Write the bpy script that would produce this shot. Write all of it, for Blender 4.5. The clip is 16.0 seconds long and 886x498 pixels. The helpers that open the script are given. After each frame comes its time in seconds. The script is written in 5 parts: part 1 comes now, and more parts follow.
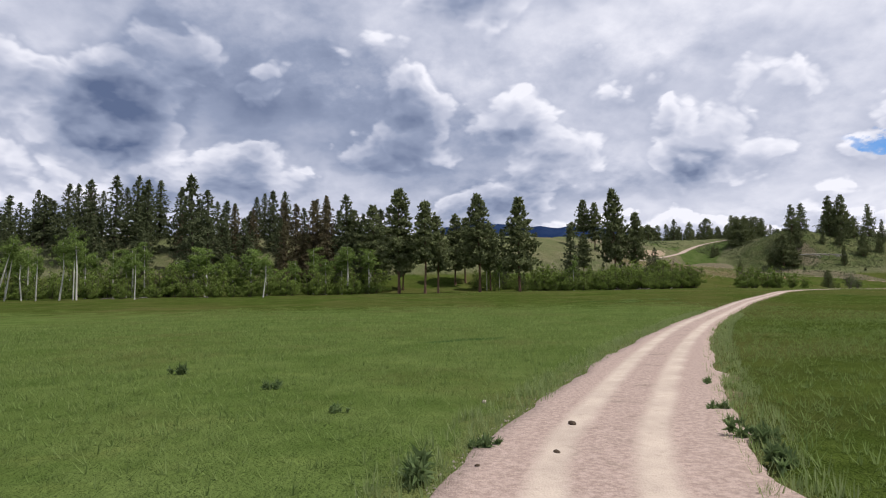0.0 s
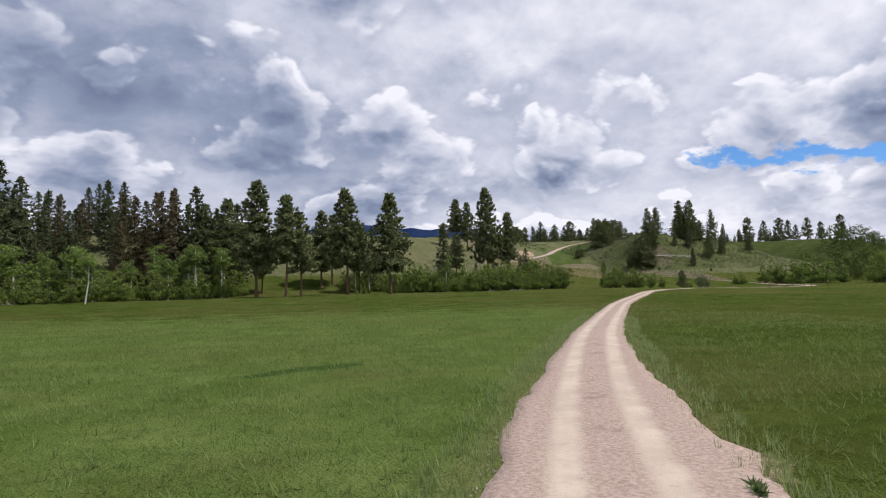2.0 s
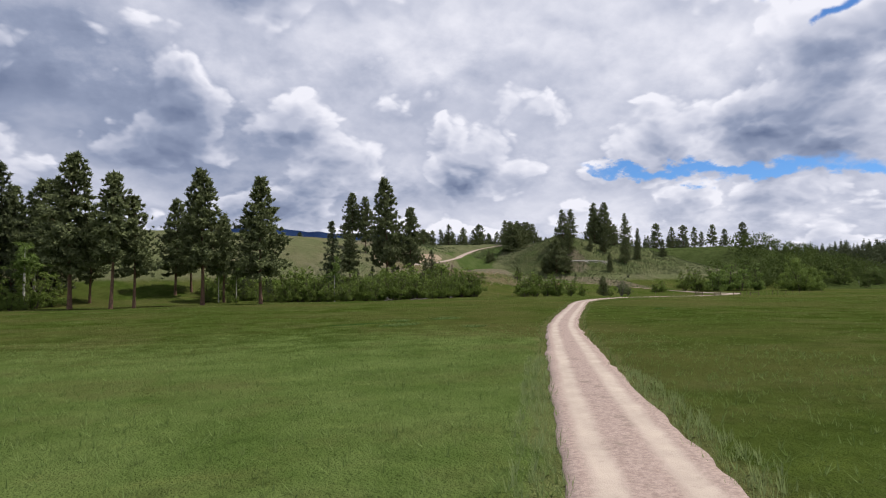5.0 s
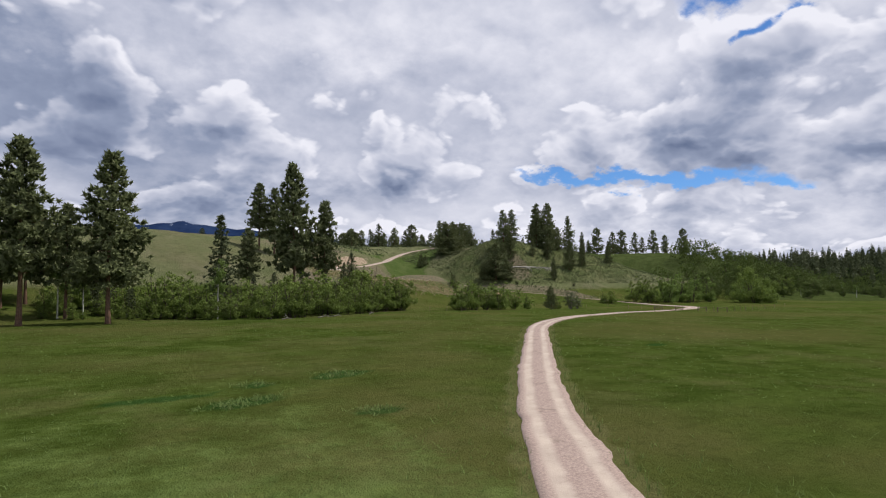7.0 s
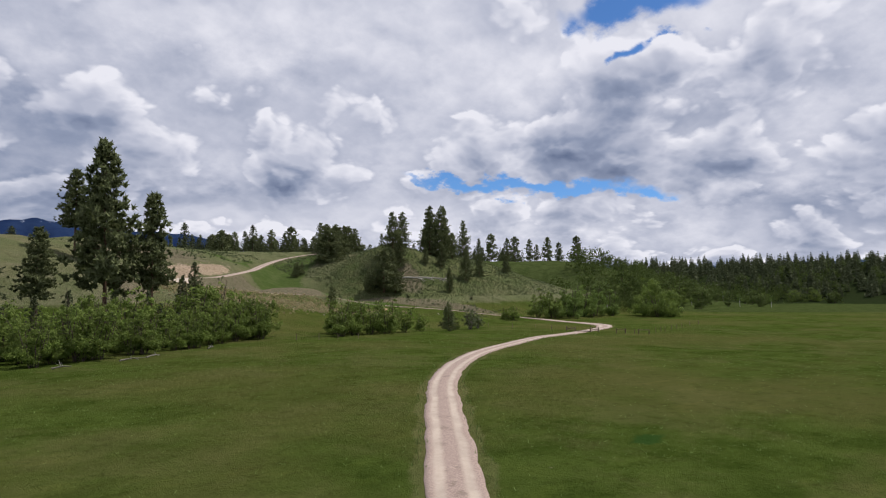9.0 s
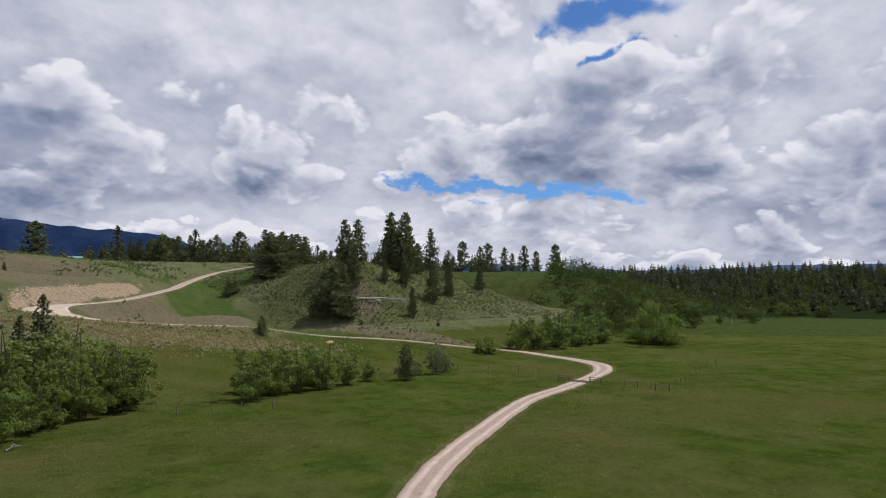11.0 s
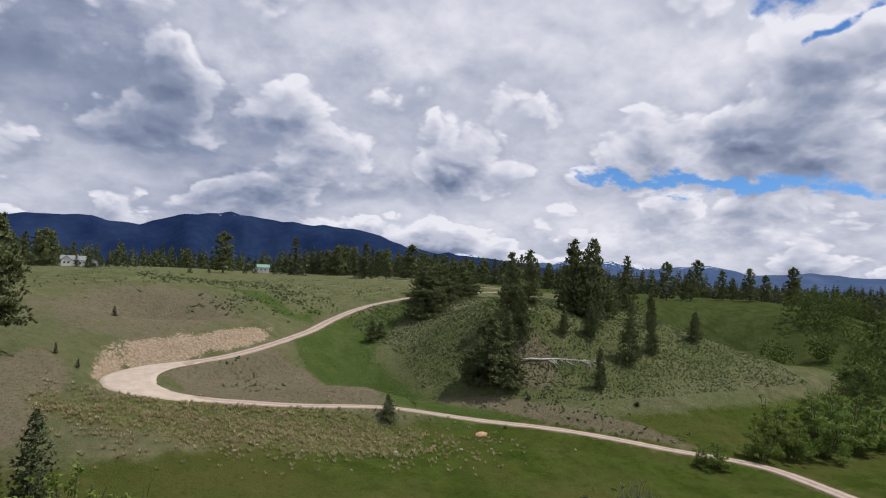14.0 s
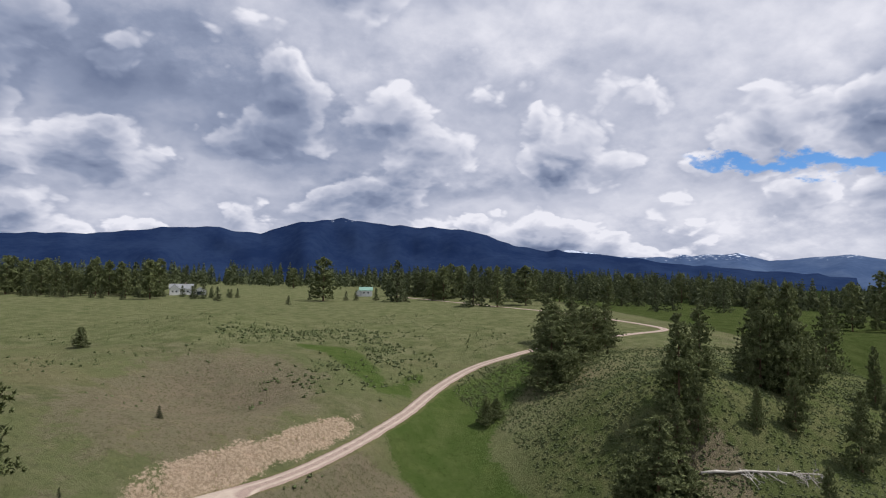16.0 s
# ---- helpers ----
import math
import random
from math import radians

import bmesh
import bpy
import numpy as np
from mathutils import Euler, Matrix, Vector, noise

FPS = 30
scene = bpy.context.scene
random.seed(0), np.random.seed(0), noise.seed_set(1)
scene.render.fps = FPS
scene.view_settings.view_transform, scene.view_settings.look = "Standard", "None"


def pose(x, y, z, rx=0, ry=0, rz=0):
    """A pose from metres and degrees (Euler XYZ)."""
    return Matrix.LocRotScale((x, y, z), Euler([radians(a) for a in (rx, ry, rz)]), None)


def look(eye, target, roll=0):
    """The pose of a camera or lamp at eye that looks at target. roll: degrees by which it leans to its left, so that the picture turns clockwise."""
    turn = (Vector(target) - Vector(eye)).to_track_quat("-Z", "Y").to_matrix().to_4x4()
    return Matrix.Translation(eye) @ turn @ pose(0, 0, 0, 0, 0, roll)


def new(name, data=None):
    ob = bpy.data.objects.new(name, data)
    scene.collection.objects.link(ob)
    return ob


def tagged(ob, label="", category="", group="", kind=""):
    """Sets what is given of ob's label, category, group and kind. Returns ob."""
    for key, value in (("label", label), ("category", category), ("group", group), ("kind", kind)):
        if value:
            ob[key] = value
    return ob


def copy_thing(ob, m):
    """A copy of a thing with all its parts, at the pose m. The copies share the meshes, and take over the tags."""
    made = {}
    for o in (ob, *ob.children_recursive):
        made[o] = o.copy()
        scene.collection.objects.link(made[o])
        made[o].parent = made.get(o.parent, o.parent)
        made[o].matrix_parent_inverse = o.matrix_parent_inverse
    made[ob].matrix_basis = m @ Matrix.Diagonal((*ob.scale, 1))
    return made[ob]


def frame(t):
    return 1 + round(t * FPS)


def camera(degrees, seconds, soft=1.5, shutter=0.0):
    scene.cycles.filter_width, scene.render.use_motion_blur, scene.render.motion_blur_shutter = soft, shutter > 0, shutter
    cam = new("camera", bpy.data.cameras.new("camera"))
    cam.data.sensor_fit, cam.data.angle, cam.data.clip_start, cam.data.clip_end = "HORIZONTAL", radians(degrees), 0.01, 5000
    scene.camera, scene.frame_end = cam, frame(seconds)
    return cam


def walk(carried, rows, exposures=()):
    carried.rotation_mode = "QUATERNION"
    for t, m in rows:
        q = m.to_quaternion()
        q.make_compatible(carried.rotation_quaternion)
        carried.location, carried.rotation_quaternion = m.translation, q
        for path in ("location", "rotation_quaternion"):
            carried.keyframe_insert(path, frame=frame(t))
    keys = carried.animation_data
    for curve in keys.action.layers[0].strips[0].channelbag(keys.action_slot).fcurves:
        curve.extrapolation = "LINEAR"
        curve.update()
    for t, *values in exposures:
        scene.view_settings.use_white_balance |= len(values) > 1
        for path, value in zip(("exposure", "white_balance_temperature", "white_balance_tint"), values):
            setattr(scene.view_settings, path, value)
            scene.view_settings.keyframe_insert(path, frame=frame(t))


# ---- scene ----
# ---- camera ----
cam = camera(72.46, 16.0, soft=1.1)
# seconds, x, y, z in metres, heading, tilt and lean in degrees
PATH = [
    (0.0, 0.00, 0.00, 3.20, -0.00, 3.74, -0.86),
    (0.5, 0.34, 2.61, 3.25, -2.17, 3.71, -1.00),
    (1.0, 0.68, 5.26, 3.23, -5.42, 3.68, -1.09),
    (1.5, 1.09, 7.98, 3.26, -9.28, 3.63, -1.25),
    (2.0, 1.82, 11.58, 3.31, -12.08, 3.66, -1.36),
    (2.5, 2.81, 15.56, 3.40, -13.97, 3.73, -1.30),
    (3.0, 4.03, 19.84, 3.48, -16.95, 3.68, -1.38),
    (3.5, 5.65, 24.19, 3.15, -18.53, 3.81, -1.41),
    (4.0, 7.78, 29.06, 3.26, -19.77, 3.91, -1.32),
    (6.5, 22.65, 60.86, 5.96, -23.76, 3.99, -0.40),
    (7.0, 26.20, 67.40, 6.67, -27.04, 3.97, -0.59),
    (7.5, 29.64, 73.51, 7.24, -28.48, 4.05, -0.49),
    (8.0, 33.36, 79.52, 7.98, -30.08, 4.05, -0.39),
    (8.5, 37.52, 85.71, 8.91, -33.88, 4.15, -0.51),
    (9.0, 42.19, 92.05, 10.02, -37.49, 4.20, -0.64),
    (9.5, 47.11, 98.19, 11.40, -39.07, 4.24, -0.53),
    (10.0, 52.59, 104.46, 13.05, -40.27, 4.25, -0.44),
    (12.5, 78.85, 130.98, 22.24, -38.69, 4.43, 0.86),
    (13.0, 82.43, 135.53, 24.32, -32.02, 4.13, 1.96),
    (13.5, 85.91, 141.27, 26.72, -24.62, 3.70, 2.47),
    (14.0, 89.11, 148.44, 29.74, -22.27, 3.66, 2.05),
    (14.5, 91.68, 155.70, 33.18, -20.08, 3.58, 1.92),
    (15.0, 93.53, 162.93, 36.50, -16.22, 3.37, 1.91),
    (15.5, 95.28, 170.58, 39.44, -13.48, 3.18, 1.29),
    (16.0, 97.39, 180.03, 42.59, -12.14, 3.20, 0.60),
]


def drone(x, y, z, yaw, pitch, roll):
    return pose(x, y, z) @ pose(0, 0, 0, 0, 0, yaw) @ pose(0, 0, 0, 90 + pitch) @ pose(0, 0, 0, 0, 0, roll)


walk(cam, [(t, drone(*row)) for t, *row in PATH], [(0.0, 0.12), (4.0, 0.08), (9.0, -0.05), (10.5, -0.11), (12.5, -0.13), (14.0, -0.07), (16.0, -0.03)])
# ---- end of camera ----

# ---- world, sun ----
SUN_AZ, SUN_EL = 100.0, 61.0  # degrees clockwise from +y, and above the horizon
sun_way = Vector((math.sin(radians(SUN_AZ)) * math.cos(radians(SUN_EL)), math.cos(radians(SUN_AZ)) * math.cos(radians(SUN_EL)), math.sin(radians(SUN_EL))))
sun_data = bpy.data.lights.new("sun", "SUN")
sun_data.energy, sun_data.angle, sun_data.color = 4.2, radians(0.8), (1.0, 0.95, 0.87)
sun = new("sun", sun_data)
sun.matrix_world = look(sun_way * 500, (0, 0, 0))


class Nodes:
    """Short hand for building a node tree."""

    def __init__(self, tree):
        self.tree = tree
        tree.nodes.clear()

    def add(self, kind, ins=None, **settings):
        node = self.tree.nodes.new(kind)
        for key, value in settings.items():
            setattr(node, key, value)
        for key, value in (ins or {}).items():
            socket = node.inputs[key]
            if isinstance(value, bpy.types.NodeSocket):
                self.tree.links.new(value, socket)
            else:
                socket.default_value = value
        return node

    def math(self, op, a, b=0.0, c=0.0, clamp=False):
        return self.add("ShaderNodeMath", {0: a, 1: b, 2: c}, operation=op, use_clamp=clamp).outputs[0]

    def vec(self, op, a, b=(0, 0, 0)):
        return self.add("ShaderNodeVectorMath", {0: a, 1: b}, operation=op).outputs[0]

    def noise(self, vector, scale, detail=4.0, rough=0.5, distort=0.0):
        return self.add("ShaderNodeTexNoise", {"Vector": vector, "Scale": scale, "Detail": detail, "Roughness": rough, "Distortion": distort}).outputs[0]

    def ramp(self, value, lo, hi, a=0.0, b=1.0, smooth=True):
        node = self.add("ShaderNodeMapRange", {"Value": value, "From Min": lo, "From Max": hi, "To Min": a, "To Max": b})
        node.interpolation_type = "SMOOTHSTEP" if smooth else "LINEAR"
        return node.outputs[0]

    def mix(self, fac, a, b, blend="MIX"):
        node = self.tree.nodes.new("ShaderNodeMix")
        node.data_type, node.blend_type = "RGBA", blend
        for key, value in ((0, fac), (6, a), (7, b)):
            if isinstance(value, bpy.types.NodeSocket):
                self.tree.links.new(value, node.inputs[key])
            else:
                node.inputs[key].default_value = value if key == 0 else (*value, 1.0)
        return node.outputs[2]


world = bpy.data.worlds.new("sky")
scene.world = world
world.use_nodes = True
wn = Nodes(world.node_tree)
way = wn.add("ShaderNodeTexCoord").outputs["Generated"]
xyz = wn.add("ShaderNodeSeparateXYZ", {0: way}).outputs
bearing = wn.math("DEGREES", wn.math("ARCTAN2", xyz[0], xyz[1]))
height = wn.math("DEGREES", wn.math("ARCSINE", xyz[2]))
# a deck of heaped clouds overhead, drawn together towards the horizon
flat = wn.math("DIVIDE", 1.0, wn.math("ADD", wn.math("MAXIMUM", xyz[2], 0.0), 0.45))
deck = wn.add("ShaderNodeCombineXYZ", {0: wn.math("MULTIPLY", xyz[0], flat), 1: wn.math("MULTIPLY", xyz[1], flat), 2: 0.0}).outputs[0]
shake = wn.add("ShaderNodeTexNoise", {"Vector": deck, "Scale": 2.6, "Detail": 5.0, "Roughness": 0.55}).outputs["Color"]
curl = wn.add("ShaderNodeTexNoise", {"Vector": deck, "Scale": 13.0, "Detail": 4.0, "Roughness": 0.6}).outputs["Color"]
bent = wn.vec("ADD", deck, wn.vec("MULTIPLY", wn.vec("SUBTRACT", shake, (0.5, 0.5, 0.5)), (0.16, 0.16, 0.0)))
bent = wn.vec("ADD", bent, wn.vec("MULTIPLY", wn.vec("SUBTRACT", curl, (0.5, 0.5, 0.5)), (0.030, 0.030, 0.0)))


def heaps(vector):
    """Depth of cloud overhead: broad banks with rounded heads on them."""
    bank_ = wn.noise(vector, 1.8, 2.0, 0.4)
    heads = wn.add("ShaderNodeTexVoronoi", {"Vector": vector, "Scale": 4.4, "Detail": 3.0, "Roughness": 0.45, "Lacunarity": 2.3, "Smoothness": 0.22}, feature="SMOOTH_F1").outputs["Distance"]
    return wn.math("ADD", bank_, wn.math("MULTIPLY", wn.math("SUBTRACT", 0.40, heads), 0.55))


depth = heaps(bent)
above = heaps(wn.vec("ADD", wn.vec("MULTIPLY", bent, (0.968, 0.968, 1.0)), (0.012, -0.003, 0.0)))
veil = wn.noise(wn.vec("MULTIPLY", deck, (1.0, 1.0, 1.0)), 6.5, 6.0, 0.6)
near_way = (wn.math("ADD", bearing, wn.math("MULTIPLY", wn.math("SUBTRACT", depth, 0.5), 22.0)), wn.math("ADD", height, wn.math("MULTIPLY", wn.math("SUBTRACT", veil, 0.5), 7.0)))


def lobe(az, el, waz, wel, much, tilt=0.0):
    """A bank of cloud, or a gap, about a bearing and a height."""
    da, de = wn.math("SUBTRACT", near_way[0], az), wn.math("SUBTRACT", near_way[1], el)
    if tilt:
        de = wn.math("SUBTRACT", de, wn.math("MULTIPLY", da, tilt))
    a, e = wn.math("DIVIDE", da, waz), wn.math("DIVIDE", de, wel)
    r = wn.math("ADD", wn.math("MULTIPLY", a, a), wn.math("MULTIPLY", e, e))
    return wn.math("MULTIPLY", wn.math("EXPONENT", wn.math("MULTIPLY", r, -1.0)), much)


def total(*values):
    out = values[0]
    for value in values[1:]:
        out = wn.math("ADD", out, value)
    return out


gloom = total(*(lobe(*one) for one in ((-27, 17, 13, 4.5, 0.36), (-33, 24, 12, 4, 0.30), (-16, 15, 15, 9, 0.13), (-8, 12.5, 10, 5, 0.18), (12, 19, 7, 3.5, 0.14), (61, 6.5, 11, 1.8, 0.24), (50, 15.5, 9, 3, 0.16), (0, 8.5, 12, 1.5, 0.16), (76, 11, 8, 3, 0.18),
                                        (47, 21, 14, 5, -0.14), (34, 6.5, 20, 1.8, -0.14), (6, 23, 9, 4, -0.12), (-25, 11, 9, 2, -0.10))))
rim = wn.math("ADD", 0.5, wn.math("MULTIPLY", wn.math("SUBTRACT", depth, above), 3.2), clamp=True)
ahead_ = total(0.55, wn.math("MULTIPLY", rim, 0.53), wn.math("MULTIPLY", wn.ramp(depth, 0.22, 0.48), -0.38))
behind_ = total(0.52, wn.math("MULTIPLY", veil, 0.40), wn.math("MULTIPLY", rim, 0.14), wn.math("MULTIPLY", wn.ramp(depth, 0.05, 0.20), -0.10))
front = wn.ramp(depth, 0.175, 0.255)
bright = total(wn.math("MULTIPLY", ahead_, front), wn.math("MULTIPLY", behind_, wn.math("SUBTRACT", 1.0, front)), wn.math("MULTIPLY", wn.math("SUBTRACT", veil, 0.5), 0.14), wn.math("MULTIPLY", gloom, -0.9))
ramp = wn.add("ShaderNodeValToRGB", {0: wn.ramp(bright, 0.10, 0.98, 0.0, 1.0, False)})
for place, colour in ((0.0, (0.105, 0.142, 0.25)), (0.40, (0.28, 0.325, 0.455)), (0.70, (0.54, 0.565, 0.68)), (1.0, (0.85, 0.85, 0.93))):
    stop = ramp.color_ramp.elements[0] if place == 0.0 else ramp.color_ramp.elements[len(ramp.color_ramp.elements) - 1] if place == 1.0 else ramp.color_ramp.elements.new(place)
    stop.position, stop.color = place, (*colour, 1)
gap = total(*(lobe(*one) for one in ((45, 9.6, 7, 1.25, 1.0, -0.03), (33, 10.6, 8, 0.75, 0.75, -0.09), (47, 24.5, 6, 1.8, 0.9), (60, 25.5, 6, 1.6, 0.7), (73, 22, 7, 3, 1.0), (74, 15.5, 5, 1.0, 0.8), (52, 21.3, 1.5, 0.9, 0.8))))
cover = wn.math("SUBTRACT", 1.0, wn.ramp(gap, 0.34, 0.80))
blue = wn.add("ShaderNodeTexSky", sky_type="NISHITA", sun_disc=False, sun_elevation=radians(SUN_EL), sun_rotation=radians(SUN_AZ), altitude=1500.0, air_density=1.0, dust_density=0.2).outputs[0]
blue = wn.mix(1.0, blue, (0.055, 0.085, 0.12), "MULTIPLY")
sky_colour = wn.mix(cover, blue, ramp.outputs[0])
back = wn.add("ShaderNodeBackground", {"Color": sky_colour, "Strength": 1.0})
wn.add("ShaderNodeOutputWorld", {0: back.outputs[0]})


# ---- materials ----
def material(name, rough=0.9, spec=0.2):
    mat = bpy.data.materials.new(name)
    mat.use_nodes = True
    n = Nodes(mat.node_tree)
    shader = n.add("ShaderNodeBsdfPrincipled", {"Roughness": rough, "Specular IOR Level": spec})
    n.add("ShaderNodeOutputMaterial", {0: shader.outputs[0]})
    return mat, n, shader


def join(n, a, b):
    n.tree.links.new(a, b)


def bump(n, shader, value, strength, distance):
    node = n.add("ShaderNodeBump", {"Height": value, "Strength": strength, "Distance": distance})
    join(n, node.outputs[0], shader.inputs["Normal"])


def plain(name, a, b, scale=3.0, rough=0.85, relief=0.3, depth=0.02, spec=0.2):
    """Two shades mixed by coarse and fine noise, with relief."""
    mat, n, shader = material(name, rough, spec)
    where = n.add("ShaderNodeTexCoord").outputs["Object"]
    coarse, fine = n.noise(where, scale, 4.0, 0.6), n.noise(where, scale * 9, 3.0, 0.6)
    value = n.math("ADD", n.math("MULTIPLY", coarse, 0.65), n.math("MULTIPLY", fine, 0.35))
    join(n, n.mix(n.ramp(value, 0.32, 0.68), a, b), shader.inputs["Base Color"])
    bump(n, shader, value, relief, depth)
    return mat


def foliage(name, a, b, c, thin=0.3):
    """Leaves: each leaf its own shade, each plant a shift, some light passing through."""
    mat = bpy.data.materials.new(name)
    mat.use_nodes = True
    n = Nodes(mat.node_tree)
    geo = n.add("ShaderNodeNewGeometry")
    own = n.add("ShaderNodeObjectInfo").outputs["Random"]
    colour = n.mix(n.ramp(geo.outputs["Random Per Island"], 0.0, 1.0, smooth=False), a, b)
    clump = n.noise(geo.outputs["Position"], 0.55, 3.0, 0.6)
    colour = n.mix(n.ramp(clump, 0.38, 0.62), colour, n.mix(0.6, colour, c))
    colour = n.mix(n.math("MULTIPLY", own, 0.45), colour, c)
    face = n.add("ShaderNodeBsdfPrincipled", {"Base Color": colour, "Roughness": 0.75, "Specular IOR Level": 0.12})
    back = n.add("ShaderNodeBsdfTranslucent", {"Color": colour})
    both = n.add("ShaderNodeMixShader", {0: thin, 1: face.outputs[0], 2: back.outputs[0]})
    n.add("ShaderNodeOutputMaterial", {0: both.outputs[0]})
    return mat


PINE = foliage("pine_needles", (0.124, 0.150, 0.062), (0.228, 0.256, 0.118), (0.112, 0.130, 0.060), 0.26)
SPRUCE = foliage("fir_needles", (0.084, 0.106, 0.050), (0.150, 0.174, 0.082), (0.082, 0.095, 0.050), 0.22)
RUST = foliage("rusty_needles", (0.122, 0.098, 0.054), (0.195, 0.150, 0.084), (0.105, 0.100, 0.056), 0.22)
WILLOW = foliage("willow_leaves", (0.125, 0.190, 0.036), (0.230, 0.300, 0.072), (0.115, 0.152, 0.040), 0.42)
COTTON = foliage("cottonwood_leaves", (0.080, 0.120, 0.028), (0.145, 0.190, 0.052), (0.075, 0.100, 0.030), 0.35)
ASPEN = foliage("aspen_leaves", (0.140, 0.215, 0.044), (0.235, 0.315, 0.085), (0.110, 0.155, 0.045), 0.42)
JUNIPER = foliage("juniper_leaves", (0.046, 0.062, 0.028), (0.080, 0.096, 0.046), (0.048, 0.054, 0.030), 0.15)
SAGE = foliage("sage_leaves", (0.102, 0.130, 0.054), (0.162, 0.190, 0.096), (0.098, 0.118, 0.052), 0.25)
GRASS = foliage("grass_blades", (0.115, 0.178, 0.042), (0.195, 0.262, 0.084), (0.132, 0.172, 0.056), 0.45)
PALE_GRASS = foliage("pale_grass", (0.190, 0.260, 0.085), (0.320, 0.380, 0.170), (0.220, 0.260, 0.110), 0.5)
STRAW = foliage("dry_grass", (0.330, 0.280, 0.160), (0.560, 0.480, 0.310), (0.270, 0.240, 0.120), 0.4)
BARK = plain("pine_bark", (0.090, 0.056, 0.040), (0.185, 0.110, 0.070), 2.5, 0.9, 0.6, 0.03)
DARK_BARK = plain("dark_bark", (0.050, 0.038, 0.030), (0.110, 0.085, 0.065), 2.5, 0.9, 0.6, 0.03)
WHITE_BARK = plain("aspen_bark", (0.330, 0.320, 0.280), (0.620, 0.600, 0.540), 1.6, 0.8, 0.3, 0.01)
DEAD_WOOD = plain("weathered_wood", (0.300, 0.270, 0.240), (0.580, 0.550, 0.510), 2.0, 0.85, 0.5, 0.02)
POST_WOOD = plain("fence_wood", (0.110, 0.080, 0.058), (0.200, 0.155, 0.115), 4.0, 0.9, 0.5, 0.01)
TWIG = plain("grey_twigs", (0.120, 0.105, 0.090), (0.230, 0.205, 0.180), 3.0, 0.9, 0.4, 0.01)
STONE = plain("field_stone", (0.230, 0.195, 0.160), (0.390, 0.345, 0.295), 3.0, 0.85, 0.6, 0.03)


# ---- terrain ----
HILLS = [  # rise, centre x, centre y, reach x, reach y
    (8.08, 155.47, 271.49, 18.71, 11.63), (-10.05, 125.10, 280.38, 23.35, 35.47), (3.6, 69.70, 360.97, 17.56, 31.76),
    (-11.32, 109.32, 261.67, 43.23, 19.25), (4.43, 191.32, 466.75, 86.11, 186.12), (8.38, 117.27, 253.27, 17.19, 10.26),
    (-7.51, 79.00, 293.49, 15.80, 11.16), (-18.18, 252.11, 295.36, 27.73, 20.79), (3.4, 330.0, 338.0, 38.0, 34.0), (2.2, 345.0, 405.0, 60.0, 45.0),
]


def ease(t):
    t = np.clip(t, 0, 1)
    return t * t * t * (t * (6 * t - 15) + 10)


def bare_land(x, y):
    """The land without the road: meadow, bench, knoll, draw and the wooded ridge beyond."""
    x, y = np.asarray(x, float), np.asarray(y, float)
    up = y - 198.70 - 0.16 * (np.clip(x, -400, 500) - 100)
    bench = 24.48 * ease(up / 90.06) + 0.03 * np.clip(up - 90.06, 0, 400)
    bench = bench * (1 - ease((x - 270.35 - 0.45 * np.clip(y - 300, 0, 500)) / 222.35))
    z = 1.99 * ease((y - 60) / 130) * (1 - 0.7 * ease((x - 60) / 110)) + bench
    for rise, cx, cy, rx, ry in HILLS:
        z = z + rise * np.exp(-(((x - cx) / rx) ** 2) - ((y - cy) / ry) ** 2)
    ridge = 25 * ease((0.88 * x + 0.47 * y - 520) / 170)
    z = np.maximum(z, ridge)
    rough = ease((y - 200) / 40) * ease((600 - np.hypot(x, y)) / 100)
    z = z + rough * (0.25 * np.sin(x * 0.31 + 1.3 * np.sin(y * 0.17)) * np.sin(y * 0.27 + 0.7) + 0.12 * np.sin(x * 0.83 + y * 0.55) * np.sin(y * 0.71 - x * 0.2))
    return z + 0.07 * np.sin(x * 0.21 + 1.1 * np.sin(y * 0.13)) * np.sin(y * 0.19)


def spline(points, step):
    """A smooth line through points, in even steps."""
    p = np.array(points, float)
    p = np.vstack([2 * p[0] - p[1], p, 2 * p[-1] - p[-2]])
    out = []
    for a, b, c, d in zip(p[:-3], p[1:-2], p[2:-1], p[3:]):
        for t in np.linspace(0, 1, 24, endpoint=False):
            out.append(0.5 * (2 * b + (c - a) * t + (2 * a - 5 * b + 4 * c - d) * t**2 + (3 * b - a - 3 * c + d) * t**3))
    out = np.array(out + [p[-2]])
    run = np.r_[0, np.cumsum(np.hypot(*np.diff(out[:, :2], axis=0).T))]
    at = np.arange(0, run[-1], step)
    return np.stack([np.interp(at, run, col) for col in out.T], 1)


